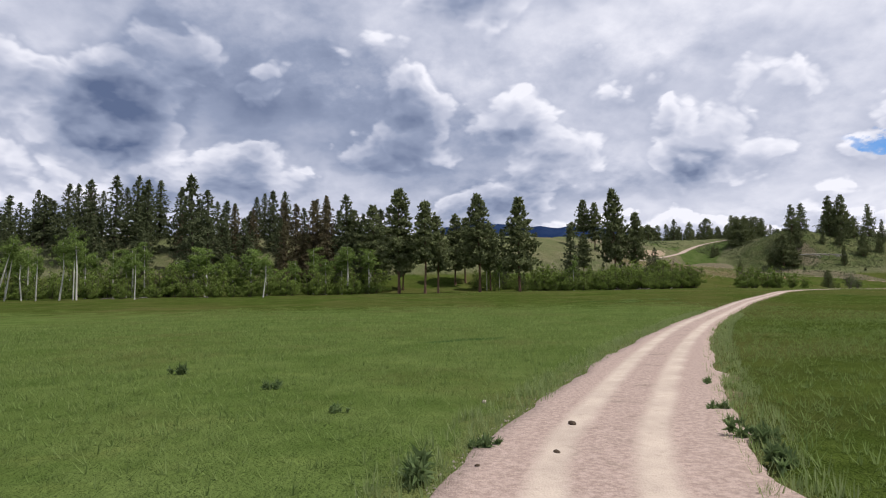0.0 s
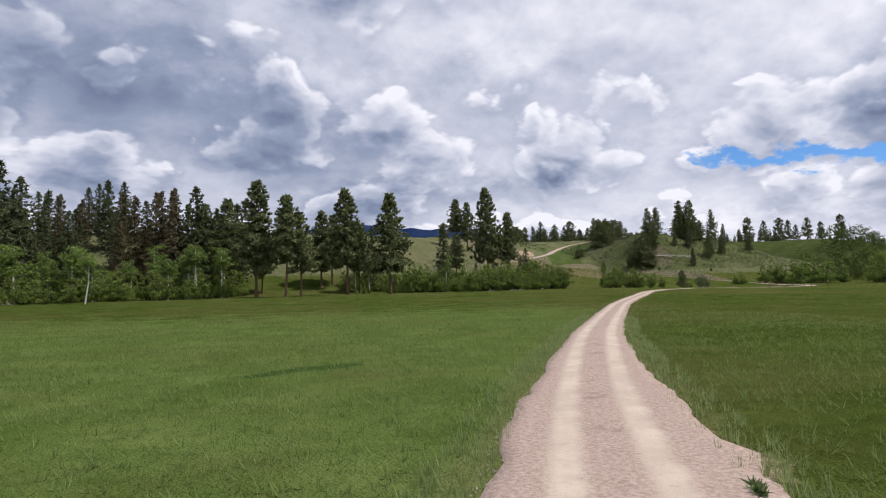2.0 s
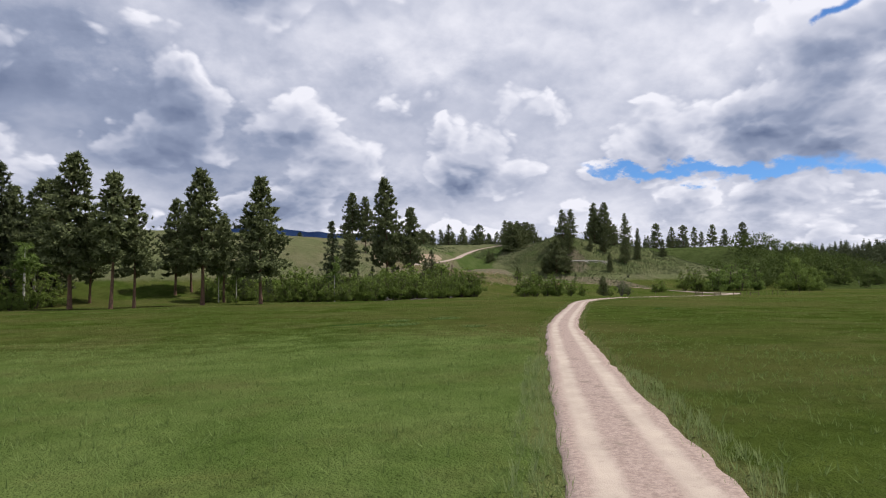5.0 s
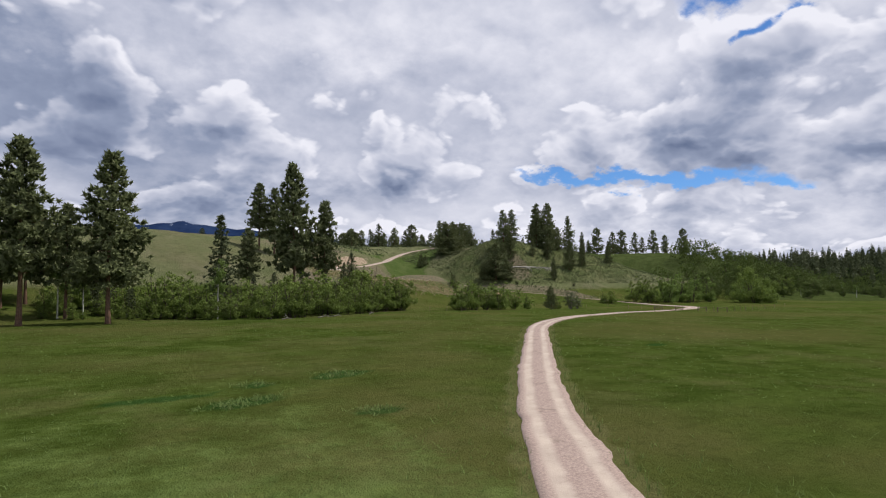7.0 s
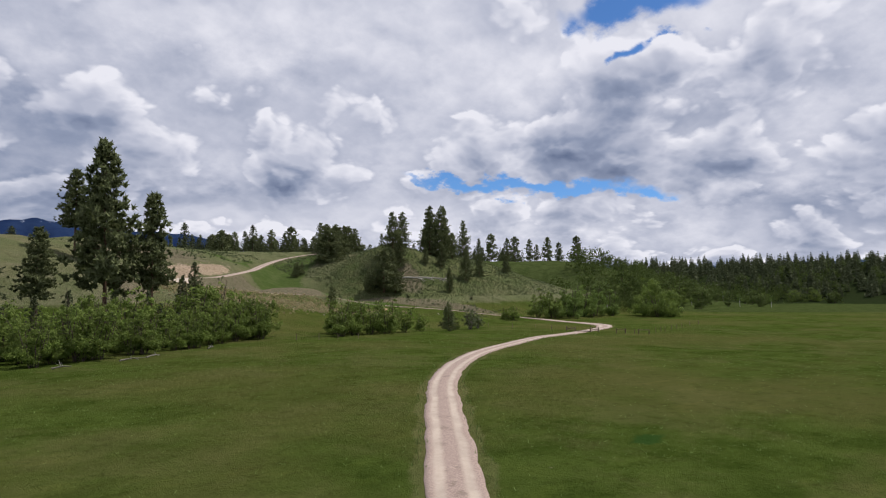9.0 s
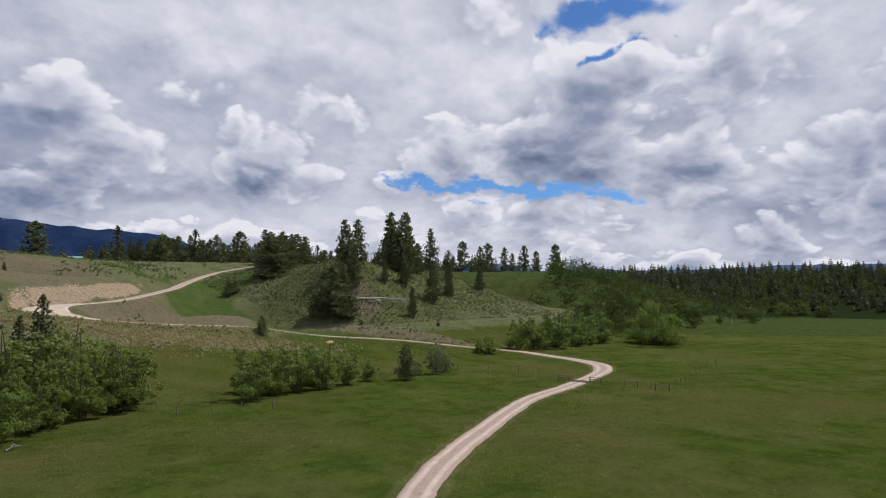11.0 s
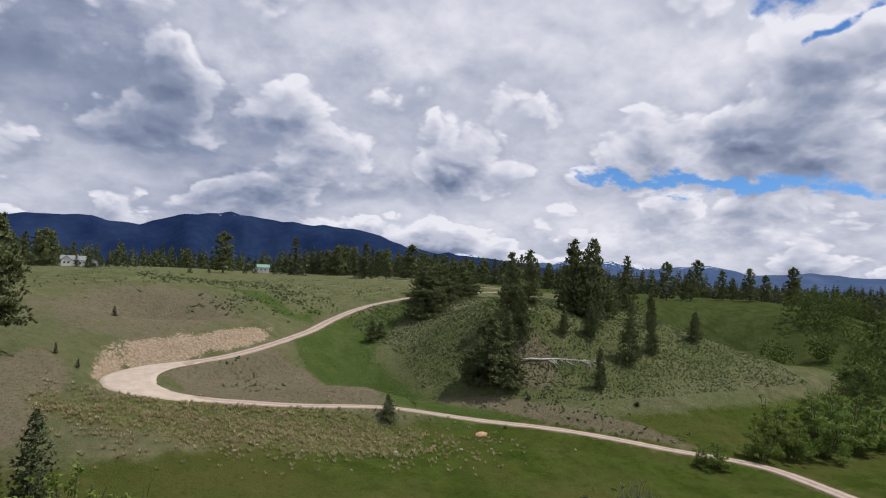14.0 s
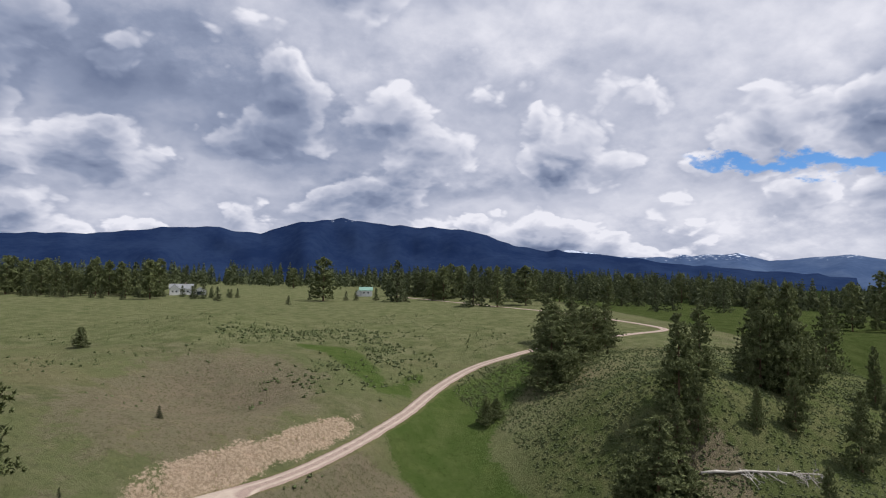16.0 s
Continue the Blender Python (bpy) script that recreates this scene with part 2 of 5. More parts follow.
ROAD = spline([  # x, y, half width
    (-6.0, -30, 2.6), (-1.5, -8, 2.5), (2.3, 9.2, 2.45), (5.5, 18, 2.3), (10.4, 29.3, 2.05), (16.9, 42.6, 1.75), (23.6, 55.3, 1.65),
    (37.6, 79.8, 1.6), (48.2, 97.5, 1.5), (64.2, 120.2, 1.45), (80.0, 141.3, 1.4), (95.5, 155.5, 1.4), (112, 166, 1.4), (131, 176.4, 1.4), (146, 181.2, 1.4),
], 0.5).tolist() + spline([
    (146.5, 181.4, 1.4), (160.5, 186.3, 1.5), (169, 190.3, 1.9), (176, 197.3, 1.9), (179.2, 209.5, 1.5), (177.8, 223, 1.4), (164.8, 231.3, 1.4), (145.8, 242.3, 1.4),
    (128, 247.5, 1.4), (109.3, 246, 1.45), (97.5, 247.2, 1.7), (91.0, 247.0, 2.2), (85.4, 247.7, 3.0), (81.4, 250.8, 3.7), (81.0, 255.8, 3.7), (84.4, 261.2, 2.9), (89.6, 265.4, 2.0), (95.4, 269.9, 1.7), (105.2, 279.7, 1.5), (114.3, 291.2, 1.45),
    (122.6, 303.2, 1.4), (132.6, 312.6, 1.4), (144, 317.4, 1.4), (160, 324, 1.3), (185, 336, 1.2), (202, 346, 1.1), (200, 367, 1.1), (190, 395, 1.1), (168, 440, 1.1), (150, 490, 1.1), (142, 530, 1.1),
], 0.7).tolist()
ROAD = np.array(ROAD)
road_z = bare_land(ROAD[:, 0], ROAD[:, 1])
for _ in range(260):
    road_z[1:-1] = (road_z[:-2] + road_z[1:-1] * 2 + road_z[2:]) / 4


def near_road(x, y):
    """Distance beyond the road's edge (negative on it) and the road's height there."""
    x, y = np.ravel(x).astype(float), np.ravel(y).astype(float)
    gap, level = np.full(len(x), 99.0), np.zeros(len(x))
    some = np.flatnonzero((x > -30) & (x < 230) & (y > -50) & (y < 550))
    for part_of in np.array_split(some, max(1, len(some) // 2500)):
        far = np.hypot(x[part_of, None] - ROAD[None, :, 0], y[part_of, None] - ROAD[None, :, 1])
        k = far.argmin(1)
        gap[part_of] = far[np.arange(len(k)), k] - ROAD[:, 2][k]
        level[part_of] = road_z[k]
    return gap, level


def land(x, y):
    """The finished ground's height."""
    shape = np.shape(x)
    z = bare_land(x, y).ravel()
    gap, level = near_road(x, y)
    reach = 1.5 + 2.5 * ease((np.ravel(y) - 200) / 40)
    z = z + (level - 0.12 + 0.07 * ease(gap / 0.5) - z) * (1 - ease((gap - 0.3) / reach))
    return z.reshape(shape)


def ground_at(x, y):
    return float(land(np.array([x]), np.array([y]))[0])


# ---- mesh helpers ----
def shaped(name, verts, faces, mat, parent=None, smooth=False, label=""):
    mesh = bpy.data.meshes.new(name)
    mesh.from_pydata([tuple(v) for v in np.asarray(verts, float).tolist()], [], [tuple(f) for f in (faces.tolist() if isinstance(faces, np.ndarray) else faces)])
    mesh.materials.append(mat)
    if smooth:
        mesh.polygons.foreach_set("use_smooth", [True] * len(mesh.polygons))
    ob = new(name, mesh)
    ob.parent = parent
    return tagged(ob, label)


def thing(name, label, category, group="", kind=""):
    return tagged(new(name), label, category, group, kind)


def tube(points, radii, sides=6):
    """Verts and faces of a tapered limb along points, closed at both ends."""
    pts = [Vector([float(c) for c in p]) for p in points]
    verts, faces = [], []
    for i, p in enumerate(pts):
        ahead = (pts[min(i + 1, len(pts) - 1)] - pts[max(i - 1, 0)]).normalized()
        side = ahead.orthogonal().normalized()
        other = ahead.cross(side)
        for k in range(sides):
            a = 2 * math.pi * k / sides
            verts.append(p + float(radii[i]) * (math.cos(a) * side + math.sin(a) * other))
    for i in range(len(pts) - 1):
        for k in range(sides):
            a, b = i * sides + k, i * sides + (k + 1) % sides
            faces.append((a, b, b + sides, a + sides))
    faces.append(tuple(reversed(range(sides))))
    faces.append(tuple(range((len(pts) - 1) * sides, len(pts) * sides)))
    return verts, faces


def gathered(pieces):
    verts, faces = [], []
    for v, f in pieces:
        faces += [tuple(i + len(verts) for i in one) for one in f]
        verts += [tuple(p) for p in v]
    return verts, faces


def box(x0, y0, z0, x1, y1, z1):
    v = [(x, y, z) for z in (z0, z1) for y in (y0, y1) for x in (x0, x1)]
    return v, [(0, 2, 3, 1), (4, 5, 7, 6), (0, 1, 5, 4), (2, 6, 7, 3), (0, 4, 6, 2), (1, 3, 7, 5)]


# ---- ground ----
def axis(lo, fine_lo, fine_hi, hi, step):
    mid = np.arange(fine_lo, fine_hi + step, step)
    grow = np.geomspace(step * 1.3, max(hi - fine_hi, fine_lo - lo), 42)
    return np.r_[(fine_lo - grow[::-1])[fine_lo - grow[::-1] > lo - 1], mid, (mid[-1] + grow)[mid[-1] + grow < hi + 1]]


gx, gy = axis(-4700, -60, 260, 4700, 1.7), axis(-4700, -14, 360, 4700, 1.7)
grid_x, grid_y = np.meshgrid(gx, gy)
grid_z = land(grid_x, grid_y)
nx, ny = len(gx), len(gy)
corner = (np.arange(ny - 1)[:, None] * nx + np.arange(nx - 1)[None]).ravel()
MEADOW, mn, ms = material("meadow_and_hillside", 1.0, 0.0)
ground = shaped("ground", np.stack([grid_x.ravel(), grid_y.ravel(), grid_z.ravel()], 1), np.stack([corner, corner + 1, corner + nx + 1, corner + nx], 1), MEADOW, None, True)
tagged(ground, "green grass meadow rising to sagebrush hills", "ground", "", "structure")


def zone(name, values):
    ground.data.attributes.new(name, "FLOAT", "POINT").data.foreach_set("value", np.ravel(values).astype(np.float32))


def around(x, y, cx, cy, rx, ry, turn=0.0):
    c, s = math.cos(radians(turn)), math.sin(radians(turn))
    u, v = ((x - cx) * c + (y - cy) * s) / rx, (-(x - cx) * s + (y - cy) * c) / ry
    return np.exp(-(u * u + v * v))


rise = grid_z - 1.99 * ease((grid_y - 60) / 130) * (1 - 0.7 * ease((grid_x - 60) / 110))
zone("hillside", ease((rise - 2.0) / 9))


def band(points, soft):
    """One inside a winding band of the plan (x, y, half width), falling to nought over soft metres."""
    line = spline(points, 1.5)
    some = (grid_x.ravel() > line[:, 0].min() - 25) & (grid_x.ravel() < line[:, 0].max() + 25) & (grid_y.ravel() > line[:, 1].min() - 25) & (grid_y.ravel() < line[:, 1].max() + 25)
    far = np.min(np.hypot(grid_x.ravel()[some, None] - line[None, :, 0], grid_y.ravel()[some, None] - line[None, :, 1]) - line[None, :, 2], axis=1)
    out = np.zeros(grid_x.size)
    out[some] = 1 - ease(far / soft + 0.5)
    return out.reshape(grid_x.shape)


draw = np.maximum(band([(148, 311, 3), (137, 303, 6), (125, 293, 8), (119, 282, 9), (123, 272, 7), (127, 260, 6.5), (130, 250, 6), (142, 245.5, 2.5)], 12), 0.8 * band([(120, 309, 2), (112, 301, 3), (104, 320, 5), (96, 326, 3)], 7))
zone("lush", draw)
bank = np.maximum(around(grid_x, grid_y, 85, 268.3, 8, 2.8, 40), np.maximum(around(grid_x, grid_y, 97, 278.6, 10, 1.9, 44), np.maximum(0.7 * around(grid_x, grid_y, 77.5, 258, 2.0, 8), 0.6 * np.maximum(around(grid_x, grid_y, 9.6, 22.2, 0.8, 2.2, -20), around(grid_x, grid_y, 8.3, 18.5, 0.6, 1.5, -20)))))
zone("bank", np.clip(bank * 1.5, 0, 1))
brown = np.maximum(np.maximum(band([(90, 258, 3), (98, 262, 6.5), (107, 266, 8.5), (112, 260, 6.5), (117, 252, 2.0)], 12), np.maximum(band([(90, 253, 1.5), (104, 253, 4), (117, 250.5, 2)], 4), 0.66 * around(grid_x, grid_y, 79, 291, 19, 27, -20))), np.maximum(around(grid_x, grid_y, 152, 246, 22, 2.5, -35), around(grid_x, grid_y, 155, 260, 5, 6)))
brown = np.maximum(brown, 0.8 * around(grid_x, grid_y, 69, 243, 5, 14))
# beyond x 205 the darker knoll soil also paints cloud shade on the ridge
zone("knoll", np.maximum(around(grid_x, grid_y, 165, 268, 42, 24), np.maximum(around(grid_x, grid_y, 190, 275, 40, 26), ease((grid_x - 205) / 40) * ease((grid_y - 250) / 30))))
zone("brown", np.clip(brown * 1.7, 0, 1))
zone("dry", np.clip(1.4 * around(grid_x, grid_y, 97, 239.5, 25, 5.5, -2), 0, 1))
shape_gap, _ = near_road(grid_x, grid_y)
weedy = np.max([around(grid_x, grid_y, *spot) for spot in ((31.8, 103.5, 3.2, 1.6, 20), (38.1, 98.6, 2.0, 1.3, 10), (39.6, 110.6, 2.6, 1.0, 20), (25.8, 106.5, 1.6, 1.0), (29.1, 107, 1.5, 1), (40.4, 112, 2.5, 1.0), (33.3, 109, 1.8, 1.2),
                                                                    (2.3, 38.8, 2.2, 0.9, 20), (-0.6, 36.6, 1.6, 0.7), (76, 115, 2, 1))], axis=0)
zone("weedy", np.clip(weedy, 0, 1))
road_side = np.interp(grid_y, ROAD[:250, 1], ROAD[:250, 0])
# left of the road: fresher grass, with the sunlit patch put into its colour
zone("young", (0.32 + 0.68 * ease((130 - grid_y) / 110)) * ease((176 - grid_y) / 40) * ease((road_side - grid_x + 1) / 5))
# bench green ends near x 225, so the ridge keeps its painted shade
zone("bench", ease((grid_y - 318 + 0.12 * grid_x) / 30) * ease((225 - grid_x) / 50))
# back slope past the knoll, where cloud shade is put into the colour
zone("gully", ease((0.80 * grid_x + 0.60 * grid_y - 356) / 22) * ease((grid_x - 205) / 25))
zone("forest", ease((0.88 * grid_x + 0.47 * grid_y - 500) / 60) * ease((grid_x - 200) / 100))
zone("verge", 1 - ease(shape_gap / 1.4))


def attribute(n, name):
    return n.add("ShaderNodeAttribute", attribute_name=name).outputs["Fac"]


where = mn.add("ShaderNodeNewGeometry").outputs["Position"]
n_wide, n_mid, n_fine, n_tiny = mn.noise(where, 0.035, 4.0, 0.6), mn.noise(where, 0.25, 5.0, 0.65), mn.noise(where, 2.2, 4.0, 0.7), mn.noise(where, 14.0, 2.0, 0.6)
turf = mn.mix(mn.ramp(n_mid, 0.35, 0.65), (0.037, 0.057, 0.010), (0.059, 0.084, 0.017))
turf = mn.mix(mn.ramp(n_wide, 0.42, 0.68), turf, (0.076, 0.080, 0.024))
turf = mn.mix(mn.math("MULTIPLY", mn.ramp(n_fine, 0.5, 0.8), 0.5), turf, (0.075, 0.096, 0.026))
scrub = mn.mix(mn.ramp(n_mid, 0.35, 0.68), (0.088, 0.098, 0.046), (0.152, 0.144, 0.088))
scrub = mn.mix(mn.math("MULTIPLY", mn.ramp(n_fine, 0.52, 0.72), 0.6), scrub, (0.056, 0.072, 0.030))
knoll_soil = mn.mix(mn.ramp(n_mid, 0.35, 0.66), (0.065, 0.085, 0.030), (0.108, 0.116, 0.052))
earth = mn.mix(mn.ramp(n_fine, 0.35, 0.7), (0.270, 0.200, 0.145), (0.470, 0.365, 0.275))
dull = mn.mix(mn.ramp(n_mid, 0.35, 0.65), mn.mix(n_fine, (0.205, 0.160, 0.122), (0.148, 0.120, 0.088)), mn.mix(n_fine, (0.165, 0.142, 0.100), (0.135, 0.122, 0.080)))
straw = mn.mix(mn.ramp(n_fine, 0.42, 0.64), (0.070, 0.086, 0.028), (0.165, 0.150, 0.072))


def ragged(name, spread=0.7):
    value = mn.math("ADD", attribute(mn, name), mn.math("MULTIPLY", mn.math("SUBTRACT", mn.math("ADD", mn.math("MULTIPLY", n_mid, 0.6), mn.math("MULTIPLY", n_fine, 0.4)), 0.5), spread))
    return mn.ramp(value, 0.35, 0.62)


scrub = mn.mix(mn.math("MULTIPLY", mn.ramp(n_wide, 0.40, 0.66), 0.6), scrub, mn.mix(n_fine, (0.135, 0.122, 0.066), (0.190, 0.168, 0.100)))
green_slope = mn.mix(mn.math("MULTIPLY", mn.ramp(mn.noise(where, 0.05, 4.0, 0.65), 0.36, 0.66), 0.8), scrub, mn.mix(n_fine, (0.084, 0.102, 0.042), (0.130, 0.142, 0.070)))
# paler grass and painted sunlight together lighten the turf here
turf = mn.mix(mn.math("MULTIPLY", ragged("young", 0.9), 0.8), turf, mn.mix(mn.ramp(n_mid, 0.3, 0.7), (0.076, 0.118, 0.028), (0.122, 0.166, 0.050)))
turf = mn.mix(mn.math("MULTIPLY", mn.ramp(mn.noise(where, 0.08, 5.0, 0.7), 0.48, 0.66), 0.55), turf, mn.mix(n_fine, (0.078, 0.080, 0.026), (0.112, 0.110, 0.042)))
tint = mn.mix(ragged("hillside"), turf, green_slope)
tint = mn.mix(mn.math("MULTIPLY", ragged("knoll", 0.6), 0.85), tint, knoll_soil)
# the darker green here paints cloud shade onto the gully's grass slope
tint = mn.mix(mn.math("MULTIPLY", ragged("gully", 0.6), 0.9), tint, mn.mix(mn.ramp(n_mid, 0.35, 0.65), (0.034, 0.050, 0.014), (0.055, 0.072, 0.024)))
tint = mn.mix(mn.math("MULTIPLY", ragged("bench", 0.8), 0.8), tint, mn.mix(mn.ramp(n_mid, 0.35, 0.65), (0.086, 0.102, 0.044), (0.142, 0.146, 0.078)))
tint = mn.mix(mn.math("MULTIPLY", ragged("lush", 1.9), 0.85), tint, mn.mix(mn.ramp(n_mid, 0.3, 0.7), mn.mix(n_fine, (0.034, 0.066, 0.012), (0.048, 0.082, 0.018)), mn.mix(n_fine, (0.052, 0.085, 0.020), (0.078, 0.104, 0.032))))
tint = mn.mix(mn.math("MULTIPLY", ragged("brown", 2.0), 0.8), tint, mn.mix(mn.math("MULTIPLY", mn.ramp(n_fine, 0.52, 0.62), 0.7), dull, (0.070, 0.074, 0.034)))
tint = mn.mix(ragged("dry", 1.4), tint, straw)
tint = mn.mix(mn.math("MULTIPLY", ragged("bank", 2.2), 0.85), tint, earth)
# ground among the far ridge trees goes to near black
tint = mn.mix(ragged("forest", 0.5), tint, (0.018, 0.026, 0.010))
tint = mn.mix(mn.math("MULTIPLY", ragged("weedy", 1.2), 0.75), tint, (0.022, 0.058, 0.014))
tint = mn.mix(mn.math("MULTIPLY", ragged("verge", 0.9), 0.35), tint, (0.160, 0.150, 0.070))
tint = mn.mix(mn.math("MULTIPLY", mn.ramp(n_tiny, 0.45, 0.75), 0.35), tint, mn.mix(0.5, tint, (0.02, 0.03, 0.01)))
n_tuft, n_streak = mn.noise(where, 0.9, 5.0, 0.7), mn.noise(mn.vec("MULTIPLY", where, (0.45, 1.6, 1.0)), 0.5, 4.0, 0.65)
tint = mn.mix(mn.math("MULTIPLY", mn.ramp(n_tuft, 0.50, 0.66), 0.42), tint, mn.mix(1.0, tint, (0.52, 0.56, 0.50), "MULTIPLY"))
tint = mn.mix(mn.math("MULTIPLY", mn.ramp(n_streak, 0.52, 0.70), 0.5), tint, mn.mix(1.0, tint, (1.30, 1.22, 1.20), "MULTIPLY"))
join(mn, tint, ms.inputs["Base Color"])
bump(mn, ms, mn.math("ADD", n_fine, mn.math("MULTIPLY", n_tiny, 0.6)), 1.0, 0.25)

# ---- road ----
ROADBED, rn, rs = material("gravel_road", 0.92, 0.2)
r_at = rn.add("ShaderNodeNewGeometry").outputs["Position"]
across = attribute(rn, "across")
r_mid, r_fine, r_grit = rn.noise(r_at, 0.6, 5.0, 0.65), rn.noise(r_at, 9.0, 4.0, 0.7), rn.add("ShaderNodeTexVoronoi", {"Vector": r_at, "Scale": 26.0}).outputs["Distance"]
shift = rn.math("ADD", across, rn.math("MULTIPLY", rn.math("SUBTRACT", r_mid, 0.5), 0.35))
track = rn.math("SUBTRACT", 1.0, rn.ramp(rn.math("ABSOLUTE", rn.math("SUBTRACT", rn.math("ABSOLUTE", shift), 0.85)), 0.12, 0.5))
gravel = rn.mix(rn.ramp(r_fine, 0.3, 0.7), (0.225, 0.165, 0.142), (0.370, 0.285, 0.248))
gravel = rn.mix(rn.ramp(r_grit, 0.02, 0.25), (0.185, 0.142, 0.120), gravel)
dust = rn.mix(rn.ramp(r_mid, 0.3, 0.7), (0.355, 0.292, 0.245), (0.450, 0.374, 0.314))
r_col = rn.mix(rn.math("MULTIPLY", track, rn.ramp(r_fine, 0.1, 0.5, 0.75, 1.0)), gravel, dust)
hollow = rn.math("MULTIPLY", rn.ramp(rn.noise(r_at, 0.75, 6.0, 0.7), 0.54, 0.66), rn.math("SUBTRACT", 1.0, rn.ramp(rn.math("ABSOLUTE", shift), 0.25, 0.75)))
r_col = rn.mix(rn.math("MULTIPLY", hollow, 0.6), r_col, (0.135, 0.105, 0.082))
r_col = rn.mix(rn.math("MULTIPLY", rn.ramp(rn.noise(r_at, 2.6, 5.0, 0.7), 0.56, 0.70), 0.35), r_col, (0.190, 0.150, 0.125))
join(rn, r_col, rs.inputs["Base Color"])
bump(rn, rs, rn.math("ADD", r_grit, r_fine), 0.5, 0.02)

along = np.gradient(ROAD[:, :2], axis=0)
along /= np.linalg.norm(along, axis=1)[:, None]
leftward = np.stack([-along[:, 1], along[:, 0]], 1)
run = np.r_[0, np.cumsum(np.hypot(*np.diff(ROAD[:, :2], axis=0).T))]


def wander(seed, size):
    rs_ = np.random.RandomState(seed)
    return size * (0.5 * np.sin(run * 0.7 + rs_.rand() * 6) * np.sin(run * 0.23 + rs_.rand() * 6) + 0.35 * np.interp(run, np.arange(0, run[-1] + 2, 0.9), rs_.randn(int(run[-1] / 0.9) + 4)[: len(np.arange(0, run[-1] + 2, 0.9))]))


edge_l, edge_r = ROAD[:, 2] + wander(1, 0.14) + ease((40 - ROAD[:, 1]) / 12) * wander(9, 0.22), ROAD[:, 2] + wander(2, 0.14) + ease((36 - ROAD[:, 1]) / 12) * (0.15 + np.abs(wander(7, 0.45)))
cols, crossing = [], []
for f in (-1.06, -1.0, -0.8, -0.55, -0.3, 0.0, 0.3, 0.55, 0.8, 1.0, 1.06):
    width = np.where(f < 0, edge_r, edge_l)
    off = f * width
    dip = 0.05 * math.exp(-(((abs(f) - 0.5) / 0.16) ** 2))
    z = road_z + 0.035 * (1 - f * f) + 0.015 - dip * 0.5 - (0.25 if abs(f) > 1.03 else 0.0)
    cols.append(np.stack([ROAD[:, 0] + leftward[:, 0] * off, ROAD[:, 1] + leftward[:, 1] * off, z], 1))
    worn = ease((ROAD[:, 2] - 1.65) / 0.9) * (ROAD[:, 1] > 150)
    crossing.append(off * 0.85 / np.clip(0.52 * width, 0.68, 0.87) * (1 - worn) + 0.85 * worn)
m = len(cols)
rv = np.stack(cols, 1).reshape(-1, 3)
k = (np.arange(len(ROAD) - 1)[:, None] * m + np.arange(m - 1)[None]).ravel()
road = shaped("road", rv, np.stack([k, k + m, k + m + 1, k + 1], 1)[:, ::-1], ROADBED, None, True)
road.data.attributes.new("across", "FLOAT", "POINT").data.foreach_set("value", np.stack(crossing, 1).ravel().astype(np.float32))
tagged(road, "pale gravel track with two dusty wheel ruts", "road", "", "structure")


# ---- plants ----
def blades(centres, sizes, count, rng, up=0.3, width=0.3, length=1.0, pull=None, face=None):
    """Clumps of pointed sprays: count triangles about each centre."""
    c = np.repeat(centres, count, 0)
    s = np.repeat(sizes, count)[:, None] * rng.uniform(0.6, 1.2, (len(c), 1))
    way_ = rng.normal(size=(len(c), 3)) * 0.8 + (0, 0, up)
    if pull is not None:
        way_ += np.repeat(pull, count, 0)
    way_ /= np.linalg.norm(way_, axis=1)[:, None]
    side = rng.normal(size=(len(c), 3))
    if face is not None:
        side = side * 0.42 + np.repeat(face, count, 0)
    side = np.cross(way_, side)
    side /= np.linalg.norm(side, axis=1)[:, None] + 1e-9
    root = c - way_ * s * 0.35 * length
    v = np.stack([root - side * s * width, root + side * s * width, c + way_ * s * length], 1).reshape(-1, 3)
    return v, np.arange(len(v)).reshape(-1, 3)


